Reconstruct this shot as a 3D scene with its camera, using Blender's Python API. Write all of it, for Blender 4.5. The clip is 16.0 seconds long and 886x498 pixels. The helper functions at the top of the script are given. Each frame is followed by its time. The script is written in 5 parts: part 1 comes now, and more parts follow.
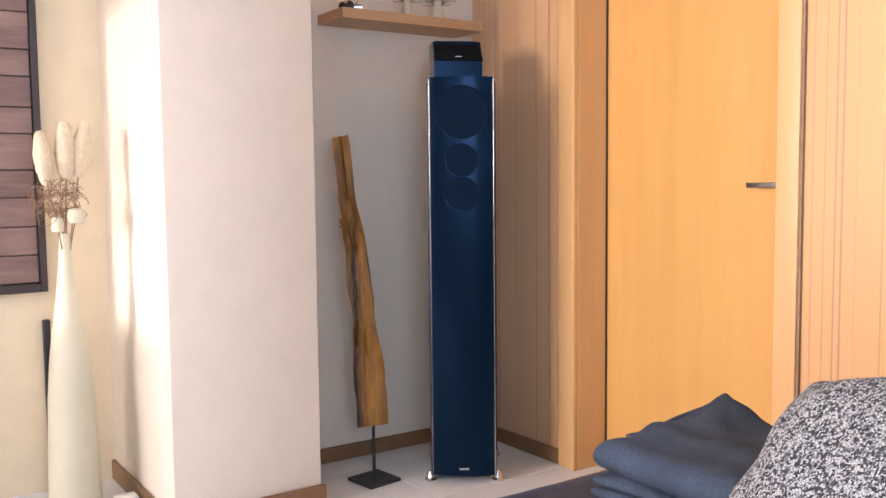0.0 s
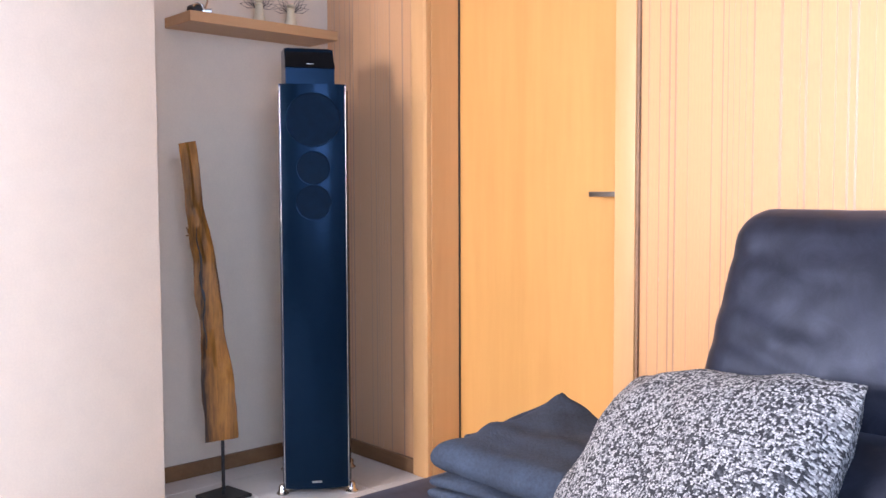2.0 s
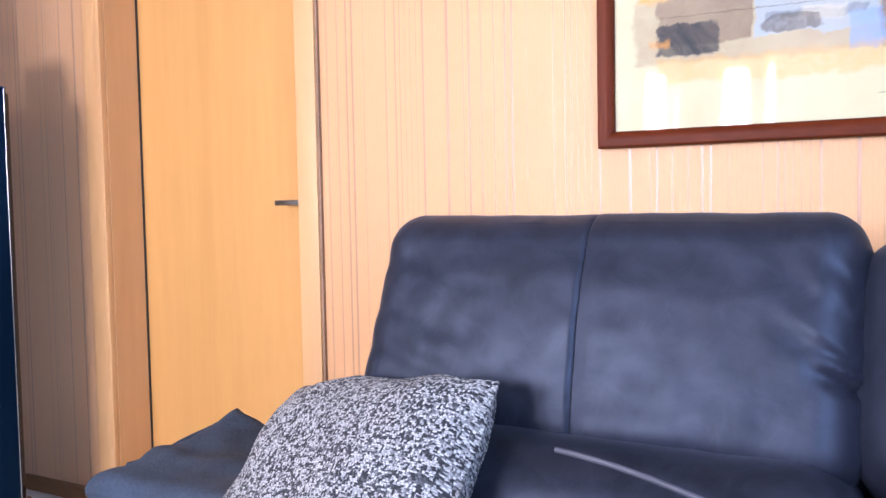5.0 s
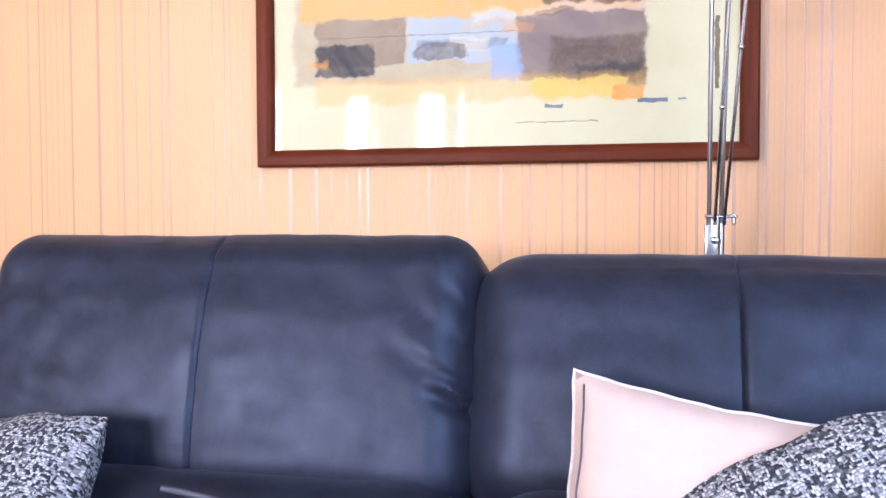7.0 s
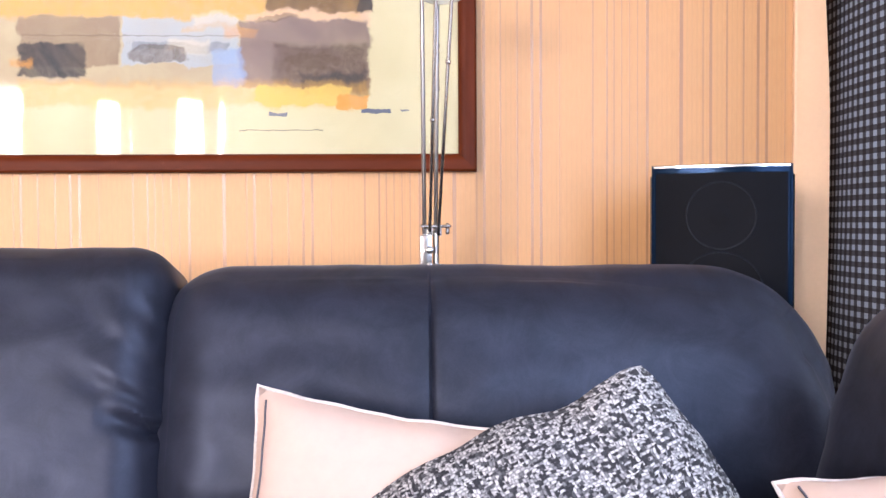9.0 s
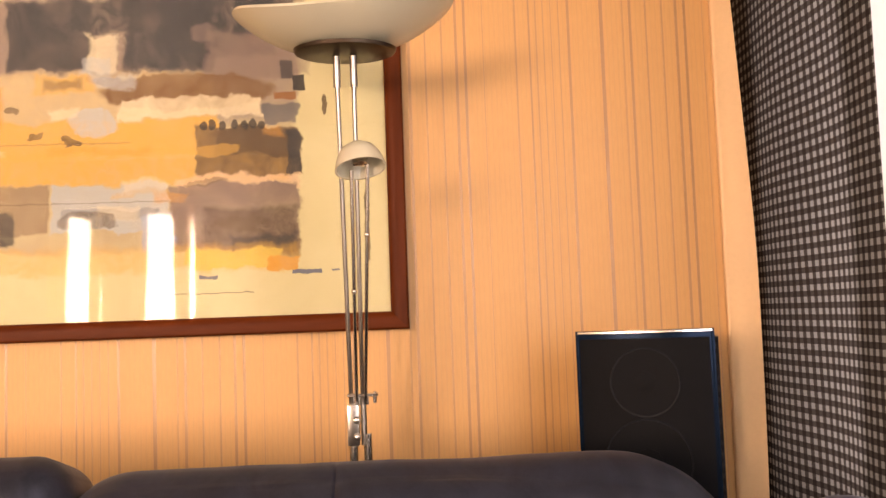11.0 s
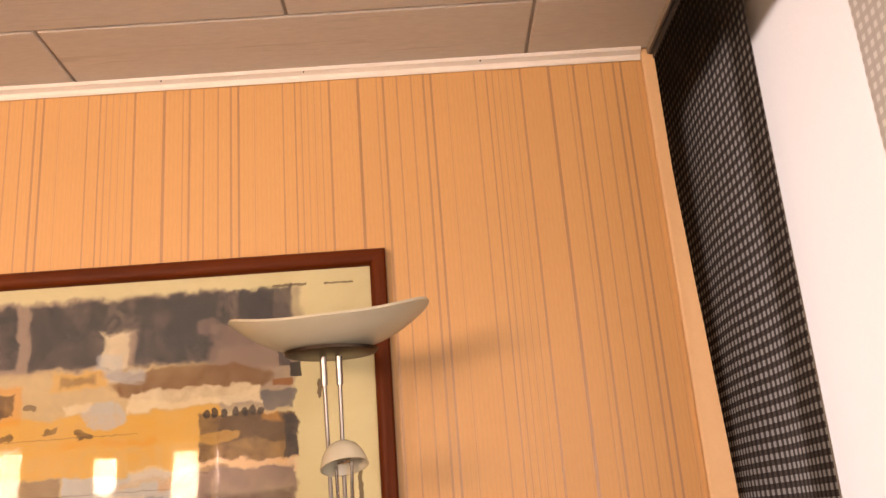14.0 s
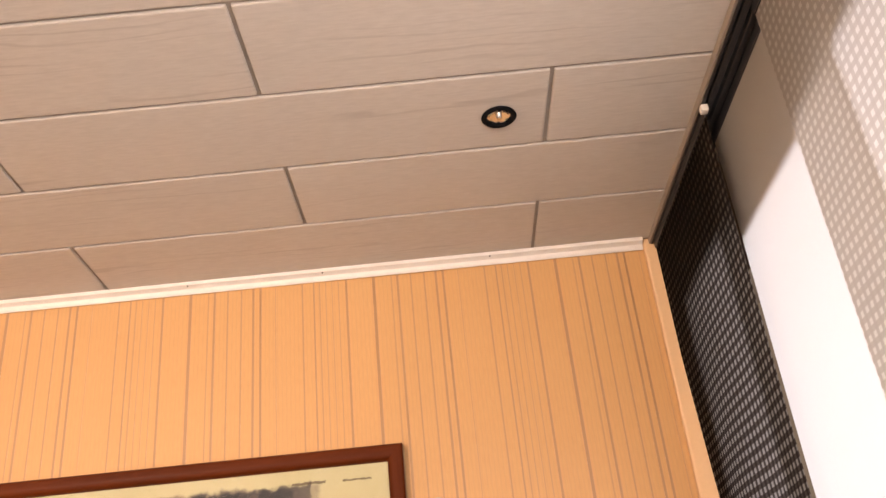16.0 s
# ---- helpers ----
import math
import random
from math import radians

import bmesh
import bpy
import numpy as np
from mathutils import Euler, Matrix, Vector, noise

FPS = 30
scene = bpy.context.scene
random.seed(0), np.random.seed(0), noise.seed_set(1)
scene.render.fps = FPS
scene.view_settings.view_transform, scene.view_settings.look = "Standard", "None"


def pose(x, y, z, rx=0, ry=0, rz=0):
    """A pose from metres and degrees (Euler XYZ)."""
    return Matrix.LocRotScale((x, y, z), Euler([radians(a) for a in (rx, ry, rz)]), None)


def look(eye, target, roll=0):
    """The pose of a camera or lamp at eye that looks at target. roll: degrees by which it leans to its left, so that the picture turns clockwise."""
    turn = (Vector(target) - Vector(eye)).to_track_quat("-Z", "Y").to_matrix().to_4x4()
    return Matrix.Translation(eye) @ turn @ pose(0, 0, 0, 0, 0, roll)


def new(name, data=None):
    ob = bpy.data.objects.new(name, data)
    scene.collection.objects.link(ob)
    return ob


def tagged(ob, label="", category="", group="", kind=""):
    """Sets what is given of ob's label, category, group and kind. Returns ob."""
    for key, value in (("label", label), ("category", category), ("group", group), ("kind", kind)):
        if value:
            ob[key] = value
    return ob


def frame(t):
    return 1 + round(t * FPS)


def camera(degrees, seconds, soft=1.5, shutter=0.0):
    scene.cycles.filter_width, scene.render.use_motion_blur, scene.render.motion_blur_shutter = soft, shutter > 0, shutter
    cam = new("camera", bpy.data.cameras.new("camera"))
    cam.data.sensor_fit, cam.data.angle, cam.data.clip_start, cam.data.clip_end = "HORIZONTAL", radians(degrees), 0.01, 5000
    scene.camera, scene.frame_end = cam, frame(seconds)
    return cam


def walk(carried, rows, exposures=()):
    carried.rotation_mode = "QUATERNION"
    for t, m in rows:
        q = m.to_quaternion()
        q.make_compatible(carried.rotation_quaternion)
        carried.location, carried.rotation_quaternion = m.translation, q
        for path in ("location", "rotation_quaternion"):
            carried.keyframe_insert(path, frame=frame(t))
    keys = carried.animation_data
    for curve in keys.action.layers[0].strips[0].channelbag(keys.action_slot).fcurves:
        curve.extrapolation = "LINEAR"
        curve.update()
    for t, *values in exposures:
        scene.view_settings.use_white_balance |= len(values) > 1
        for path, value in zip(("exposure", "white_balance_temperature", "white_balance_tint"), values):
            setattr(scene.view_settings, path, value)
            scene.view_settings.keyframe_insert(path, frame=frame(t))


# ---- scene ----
cam = camera(52.7, 16.0)

PATH = [
    (0, (0.136, 0.804, 1.066), (-1.512, 1.926, 0.91), -0.6),
    (0.5, (0.147, 0.815, 1.048), (-1.471, 1.983, 0.91), -0.6),
    (1, (0.142, 0.799, 1.052), (-1.428, 2.032, 0.919), -0.5),
    (1.5, (0.146, 0.801, 1.044), (-1.372, 2.098, 0.92), -0.3),
    (2, (0.174, 0.863, 1.035), (-1.301, 2.209, 0.916), -0.2),
    (2.5, (0.185, 0.875, 1.036), (-1.22, 2.293, 0.919), -0.0),
    (3, (0.197, 0.894, 1.037), (-1.135, 2.381, 0.919), -0.1),
    (3.2, (0.207, 0.896, 1.036), (-1.094, 2.41, 0.919), -0.1),
    (5.5, (0.273, 0.988, 1.038), (-0.604, 2.782, 0.935), -1.1),
    (6, (0.306, 1.017, 1.039), (-0.411, 2.882, 0.947), -0.8),
    (6.5, (0.334, 1.039, 1.04), (-0.235, 2.954, 0.959), -0.5),
    (7, (0.358, 1.051, 1.039), (-0.067, 3.004, 0.964), -0.2),
    (7.5, (0.389, 1.064, 1.038), (0.114, 3.043, 0.97), 0.2),
    (8, (0.42, 1.073, 1.042), (0.292, 3.068, 0.98), 0.2),
    (8.5, (0.45, 1.083, 1.038), (0.44, 3.082, 0.972), 0.0),
    (9, (0.467, 1.083, 1.041), (0.531, 3.081, 0.984), -0.3),
    (9.2, (0.47, 1.084, 1.044), (0.558, 3.082, 0.997), -0.5),
    (11.3, (0.588, 1.089, 1.205), (0.689, 3.078, 1.395), -2.4),
    (11.5, (0.588, 1.084, 1.217), (0.692, 3.068, 1.441), -2.6),
    (12, (0.597, 1.075, 1.234), (0.704, 3.049, 1.539), -2.7),
    (12.5, (0.611, 1.064, 1.244), (0.712, 3.026, 1.616), -3.1),
    (13, (0.634, 1.023, 1.257), (0.725, 2.971, 1.698), -3.7),
    (13.5, (0.668, 0.972, 1.29), (0.74, 2.902, 1.807), -4.1),
    (14, (0.685, 0.944, 1.313), (0.735, 2.853, 1.906), -4.4),
    (14.5, (0.695, 0.932, 1.311), (0.733, 2.807, 2.004), -4.8),
    (15, (0.7, 0.9, 1.324), (0.739, 2.742, 2.102), -5.4),
    (15.5, (0.706, 0.863, 1.341), (0.742, 2.672, 2.194), -5.9),
    (16, (0.721, 0.847, 1.351), (0.743, 2.616, 2.284), -6.0),
]
EXPO = [(0.0, 0.84, 6450, 23), (3.0, 1.04, 5700, 27), (6.5, 0.84, 5550, 27.5), (8.0, 0.84, 5950, 27), (9.2, 0.82, 6700, 29), (11.3, 0.38, 12100, 39), (13.6, 0.10, 12200, 41), (16.0, 0.33, 9900, 34)]
walk(cam, [(t, look(eye, target, roll)) for t, eye, target, roll in PATH], EXPO)

# ---- world, sun and window light ----
SUN_WAY = Vector((0.0, 1.0, -0.13)).normalized()
world = bpy.data.worlds.new("sky")
scene.world = world
world.use_nodes = True
wn = world.node_tree.nodes
sky = wn.new("ShaderNodeTexSky")
sky.sky_type, sky.sun_disc = "NISHITA", False
sky.sun_elevation, sky.sun_rotation = radians(8), radians(180)
world.node_tree.links.new(sky.outputs[0], wn["Background"].inputs[0])
wn["Background"].inputs[1].default_value = 0.12

sun = new("sun", bpy.data.lights.new("sun", "SUN"))
sun.data.energy, sun.data.angle, sun.data.color = 2.1, radians(1.6), (1.0, 0.92, 0.79)
sun.matrix_world = look((-2, -12, 3), Vector((-2, -12, 3)) + SUN_WAY)


def window_or_fill_light(x, y, z, target, w, h, watts, color):
    lamp = new("daylight_and_fill", bpy.data.lights.new("daylight_and_fill", "AREA"))
    lamp.data.shape, lamp.data.size, lamp.data.size_y = "RECTANGLE", w, h
    lamp.data.energy, lamp.data.color = watts, color
    lamp.matrix_world = look((x, y, z), target)
    return lamp


# daylight in the bright strips of the two garden windows, and outside the curtained side window
for x0, x1 in ((-2.12, -1.96), (-1.86, -1.80), (-1.47, -1.23), (-1.13, -1.01)):
    window_or_fill_light((x0 + x1) / 2, -2.56, 1.63, (2.5, 0.0, 1.40), (x1 - x0) * 1.45, 0.86, 375 * (x1 - x0), (1.0, 0.98, 0.95))
window_or_fill_light(-2.85, -2.53, 1.62, (3.0, -1.9, 1.40), 0.46, 1.10, 105, (1.0, 0.98, 0.95))
window_or_fill_light(3.3, 2.1, 1.35, (1.0, 2.1, 1.35), 1.9, 1.0, 84, (0.52, 0.72, 1.0))
# two blue fill lamps added on the room side of the curtain rail
window_or_fill_light(1.295, 0.72, 1.5, (-0.3, 2.1, 1.3), 1.1, 1.15, 27, (0.62, 0.80, 1.0))
window_or_fill_light(1.295, -1.05, 1.5, (0.0, -0.6, 1.3), 1.7, 1.2, 11, (0.50, 0.72, 1.0))
window_or_fill_light(-0.78, -2.47, 1.62, (-0.78, 2.0, 1.5), 0.44, 1.10, 14, (1.0, 0.98, 0.95))

# ---- materials ----


def material(name, base, rough=0.5, metal=0.0, spec=0.5):
    m = bpy.data.materials.new(name)
    m.use_nodes = True
    b = m.node_tree.nodes["Principled BSDF"]
    b.inputs["Base Color"].default_value = (*base, 1)
    b.inputs["Roughness"].default_value = rough
    b.inputs["Metallic"].default_value = metal
    b.inputs["Specular IOR Level"].default_value = spec
    return m


def node(m, kind, **inputs):
    n = m.node_tree.nodes.new(kind)
    for k, v in inputs.items():
        n.inputs[k.replace("_", " ")].default_value = v
    return n


def link(m, a, b):
    m.node_tree.links.new(a, b)


def bsdf(m):
    return m.node_tree.nodes["Principled BSDF"]


def coords(m, scale=(1, 1, 1), turn=(0, 0, 0), local=True):
    if local:
        tc = node(m, "ShaderNodeTexCoord")
        out = tc.outputs["Object"]
    else:
        geo = node(m, "ShaderNodeNewGeometry")
        out = geo.outputs["Position"]
    mp = node(m, "ShaderNodeMapping")
    mp.inputs["Scale"].default_value = scale
    mp.inputs["Rotation"].default_value = turn
    link(m, out, mp.inputs["Vector"])
    return mp.outputs[0]


def noise_tex(m, vec, scale, detail=4.0, rough=0.55, distort=0.0):
    n = node(m, "ShaderNodeTexNoise", Scale=scale, Detail=detail, Roughness=rough, Distortion=distort)
    link(m, vec, n.inputs["Vector"])
    return n.outputs["Fac"]


def ramp(m, fac, stops, constant=False):
    r = node(m, "ShaderNodeValToRGB")
    if constant:
        r.color_ramp.interpolation = "CONSTANT"
    els = r.color_ramp.elements
    while len(els) < len(stops):
        els.new(0.5)
    for e, (p, c) in zip(els, stops):
        e.position = p
        e.color = (*c, 1) if len(c) == 3 else c
    link(m, fac, r.inputs[0])
    return r.outputs["Color"]


def maths(m, op, a, b=None):
    n = node(m, "ShaderNodeMath")
    n.operation = op
    for i, v in enumerate((a, b)):
        if v is None:
            continue
        if isinstance(v, (int, float)):
            n.inputs[i].default_value = v
        else:
            link(m, v, n.inputs[i])
    return n.outputs[0]


def mix(m, fac, a, b, mode="MIX"):
    n = m.node_tree.nodes.new("ShaderNodeMix")
    n.data_type, n.blend_type = "RGBA", mode
    for sock, v in ((n.inputs[0], fac), (n.inputs[6], a), (n.inputs[7], b)):
        if isinstance(v, (int, float)):
            sock.default_value = v
        elif isinstance(v, tuple):
            sock.default_value = (*v, 1)
        else:
            link(m, v, sock)
    return n.outputs[2]


def bump(m, height, strength=0.2, dist=0.002):
    n = node(m, "ShaderNodeBump", Strength=strength, Distance=dist)
    link(m, height, n.inputs["Height"])
    link(m, n.outputs[0], bsdf(m).inputs["Normal"])


def set_colour(m, sock):
    link(m, sock, bsdf(m).inputs["Base Color"])


def plain(name, base, rough=0.5, metal=0.0, vary=0.12, scale=30, bumps=0.1, dist=0.001, local=True):
    """A plain surface with fine and coarse unevenness."""
    m = material(name, base, rough, metal)
    v = coords(m, local=local)
    fine, coarse = noise_tex(m, v, scale, 5), noise_tex(m, v, scale * 0.07, 3)
    s = maths(m, "ADD", maths(m, "MULTIPLY", fine, 0.5), maths(m, "MULTIPLY", coarse, 0.5))
    lo, hi = tuple(c * (1 - vary) for c in base), tuple(min(c * (1 + vary), 0.95) for c in base)
    set_colour(m, ramp(m, s, [(0.3, lo), (0.7, hi)]))
    link(m, maths(m, "ADD", maths(m, "MULTIPLY", coarse, 0.2), max(rough - 0.1, 0.02)), bsdf(m).inputs["Roughness"])
    if bumps:
        bump(m, fine, bumps, dist)
    return m


def wood(name, dark, light, along="z", grain=6.0, rough=0.45, contrast=(0.35, 0.7), bumps=0.08):
    m = material(name, light, rough)
    k = {"x": (0.12, 1, 1), "y": (1, 0.12, 1), "z": (1, 1, 0.10)}[along]
    oi = node(m, "ShaderNodeObjectInfo")
    tc = node(m, "ShaderNodeTexCoord")
    add = m.node_tree.nodes.new("ShaderNodeVectorMath")
    add.operation = "ADD"
    shift = maths(m, "MULTIPLY", oi.outputs["Random"], 9.0)
    link(m, tc.outputs["Object"], add.inputs[0])
    link(m, shift, add.inputs[1])
    mp = node(m, "ShaderNodeMapping")
    mp.inputs["Scale"].default_value = k
    link(m, add.outputs[0], mp.inputs["Vector"])
    v = mp.outputs[0]
    big = noise_tex(m, v, grain, 5, 0.6, 1.4)
    fine = noise_tex(m, v, grain * 14, 3, 0.6)
    s = maths(m, "ADD", maths(m, "MULTIPLY", big, 0.7), maths(m, "MULTIPLY", fine, 0.3))
    set_colour(m, ramp(m, s, [(contrast[0], dark), (contrast[1], light)]))
    bump(m, fine, bumps, 0.0006)
    return m


def wallpaper():
    """Ochre wallpaper with satin stripes in an uneven rhythm that repeats every 0.49 m."""
    m = material("striped_wallpaper", (0.60, 0.40, 0.23), 0.6)
    pos = node(m, "ShaderNodeNewGeometry").outputs["Position"]
    sep = node(m, "ShaderNodeSeparateXYZ")
    link(m, pos, sep.inputs[0])
    u = maths(m, "FRACT", maths(m, "DIVIDE", maths(m, "ADD", sep.outputs["X"], 10 * 0.49 - 0.244 + 0.016), 0.49))
    w = 1 / 0.49
    bands = [(0.001, 0.004, 0.9), (0.0175, 0.0055, 1), (0.060, 0.003, 0.6), (0.131, 0.004, 0.7), (0.162, 0.0045, 0.9), (0.178, 0.003, 0.6), (0.194, 0.003, 0.7),
             (0.211, 0.003, 0.7), (0.228, 0.0035, 0.7), (0.248, 0.006, 0.9), (0.321, 0.0075, 1), (0.371, 0.003, 0.5), (0.385, 0.006, 0.9), (0.422, 0.004, 0.7), (0.458, 0.0035, 0.7)]
    stops = []
    for at, wide, s in bands:
        stops += [(at * w, (s, s, s)), ((at + wide) * w, (0, 0, 0))]
    mask = ramp(m, u, stops, True)
    fine = noise_tex(m, coords(m, (60, 1, 6), local=False), 6, 4)
    coarse = noise_tex(m, coords(m, (1.5, 1, 0.6), local=False), 2, 3)
    ground = ramp(m, maths(m, "ADD", maths(m, "MULTIPLY", fine, 0.6), maths(m, "MULTIPLY", coarse, 0.4)), [(0.28, (0.605, 0.312, 0.112)), (0.72, (0.69, 0.378, 0.152))])
    pins = maths(m, "LESS_THAN", maths(m, "FRACT", maths(m, "MULTIPLY", maths(m, "ADD", sep.outputs["X"], 10.0), 92.0)), 0.3)
    ground = mix(m, maths(m, "MULTIPLY", pins, 0.17), ground, (0.47, 0.27, 0.13))
    set_colour(m, mix(m, mask, ground, (0.40, 0.190, 0.066)))
    link(m, maths(m, "SUBTRACT", 0.50, maths(m, "MULTIPLY", mask, 0.10)), bsdf(m).inputs["Roughness"])
    link(m, maths(m, "ADD", 1.52, maths(m, "MULTIPLY", mask, 0.26)), bsdf(m).inputs["IOR"])
    bump(m, maths(m, "SUBTRACT", maths(m, "MULTIPLY", fine, 0.10), mask), 0.8, 0.0012)
    b = bsdf(m)
    b.inputs["Sheen Weight"].default_value = 0.85
    b.inputs["Sheen Roughness"].default_value = 0.55
    b.inputs["Sheen Tint"].default_value = (1.0, 0.90, 0.88, 1)
    return m


def ceiling_panel():
    m = material("limed_wood_panel", (0.62, 0.58, 0.54), 0.42)
    geo = node(m, "ShaderNodeNewGeometry")
    add = m.node_tree.nodes.new("ShaderNodeVectorMath")
    add.operation = "ADD"
    link(m, geo.outputs["Position"], add.inputs[0])
    link(m, maths(m, "MULTIPLY", geo.outputs["Random Per Island"], 17.0), add.inputs[1])
    mp = node(m, "ShaderNodeMapping")
    mp.inputs["Scale"].default_value = (1.2, 7, 1)
    link(m, add.outputs[0], mp.inputs["Vector"])
    wave = node(m, "ShaderNodeTexWave", Scale=1.6, Distortion=14.0, Detail=3.0, Detail_Scale=0.9)
    wave.bands_direction = "Y"
    link(m, mp.outputs[0], wave.inputs["Vector"])
    veil = noise_tex(m, mp.outputs[0], 1.1, 3)
    lines = ramp(m, wave.outputs["Fac"], [(0.0, (1, 1, 1)), (0.16, (0, 0, 0))])
    s = maths(m, "MULTIPLY", lines, ramp(m, veil, [(0.52, (0, 0, 0)), (0.62, (1, 1, 1))]))
    fine = noise_tex(m, mp.outputs[0], 26, 3)
    ground = ramp(m, fine, [(0.3, (0.53, 0.485, 0.432)), (0.7, (0.60, 0.555, 0.50))])
    tone = mix(m, maths(m, "MULTIPLY", geo.outputs["Random Per Island"], 0.16), ground, (0.57, 0.52, 0.47))
    set_colour(m, mix(m, maths(m, "MULTIPLY", s, 0.42), tone, (0.36, 0.31, 0.27)))
    bump(m, fine, 0.08, 0.0005)
    return m


def fabric_panel(name, plainly, bars=None, cell=0.02, share=0.5, through_light=0.5, front=None):
    """Curtain cloth that lets light through; bars: a woven check of that colour."""
    m = bpy.data.materials.new(name)
    m.use_nodes = True
    nt = m.node_tree
    nt.nodes.remove(nt.nodes["Principled BSDF"])
    pos = node(m, "ShaderNodeNewGeometry").outputs["Position"]
    sep = node(m, "ShaderNodeSeparateXYZ")
    link(m, pos, sep.inputs[0])
    weave = noise_tex(m, coords(m, (1, 1, 1), local=False), 900, 2)
    ground = ramp(m, weave, [(0.3, tuple(c * 0.88 for c in plainly)), (0.7, plainly)])
    if bars:
        flat = maths(m, "ADD", sep.outputs["Y"], sep.outputs["X"])
        cy = maths(m, "GREATER_THAN", maths(m, "FRACT", maths(m, "DIVIDE", maths(m, "ADD", flat, 20.0), cell)), share)
        cz = maths(m, "GREATER_THAN", maths(m, "FRACT", maths(m, "DIVIDE", sep.outputs["Z"], cell)), share)
        one = maths(m, "MULTIPLY", cy, cz)
        half = maths(m, "MULTIPLY", maths(m, "ADD", cy, cz), 0.12)
        ground = mix(m, maths(m, "MAXIMUM", one, half), bars, ground)
    dif, trn, mx = nt.nodes.new("ShaderNodeBsdfDiffuse"), nt.nodes.new("ShaderNodeBsdfTranslucent"), nt.nodes.new("ShaderNodeMixShader")
    link(m, mix(m, one, *front) if front else ground, dif.inputs[0])
    link(m, ground, trn.inputs[0])
    mx.inputs[0].default_value = through_light
    link(m, dif.outputs[0], mx.inputs[1])
    link(m, trn.outputs[0], mx.inputs[2])
    link(m, mx.outputs[0], nt.nodes["Material Output"].inputs[0])
    return m


def pane_glass(name, strength=1.0):
    """A clear pane: see-through, with the mirror gloss of glass."""
    m = bpy.data.materials.new(name)
    m.use_nodes = True
    nt = m.node_tree
    nt.nodes.remove(nt.nodes["Principled BSDF"])
    tr, gl, mx = nt.nodes.new("ShaderNodeBsdfTransparent"), nt.nodes.new("ShaderNodeBsdfGlossy"), nt.nodes.new("ShaderNodeMixShader")
    gl.inputs["Roughness"].default_value = 0.0
    fr = node(m, "ShaderNodeFresnel", IOR=1.5)
    link(m, maths(m, "MINIMUM", maths(m, "MULTIPLY", fr.outputs[0], strength), 1.0), mx.inputs[0])
    link(m, tr.outputs[0], mx.inputs[1])
    link(m, gl.outputs[0], mx.inputs[2])
    link(m, mx.outputs[0], nt.nodes["Material Output"].inputs[0])
    return m


def suede():
    m = material("anthracite_microfibre", (0.035, 0.037, 0.052), 0.5)
    v = coords(m)
    patch, fine = noise_tex(m, v, 5, 4, 0.6, 0.8), noise_tex(m, v, 420, 2)
    nap = noise_tex(m, v, 17, 5, 0.7, 1.6)
    set_colour(m, ramp(m, maths(m, "ADD", maths(m, "MULTIPLY", patch, 0.45), maths(m, "ADD", maths(m, "MULTIPLY", nap, 0.42), maths(m, "MULTIPLY", fine, 0.13))), [(0.40, (0.0065, 0.007, 0.011)), (0.62, (0.019, 0.0215, 0.034))]))
    b = bsdf(m)
    b.inputs["Specular IOR Level"].default_value = 0.40
    b.inputs["Specular Tint"].default_value = (0.64, 0.75, 1.0, 1)
    b.inputs["Sheen Weight"].default_value = 0.08
    b.inputs["Sheen Roughness"].default_value = 0.4
    b.inputs["Sheen Tint"].default_value = (0.55, 0.6, 0.8, 1)
    smudge = noise_tex(m, v, 14, 5, 0.65, 1.2)
    link(m, maths(m, "ADD", 0.36, maths(m, "MULTIPLY", smudge, 0.25)), b.inputs["Roughness"])
    bump(m, maths(m, "ADD", maths(m, "MULTIPLY", fine, 0.10), smudge), 0.06, 0.003)
    return m


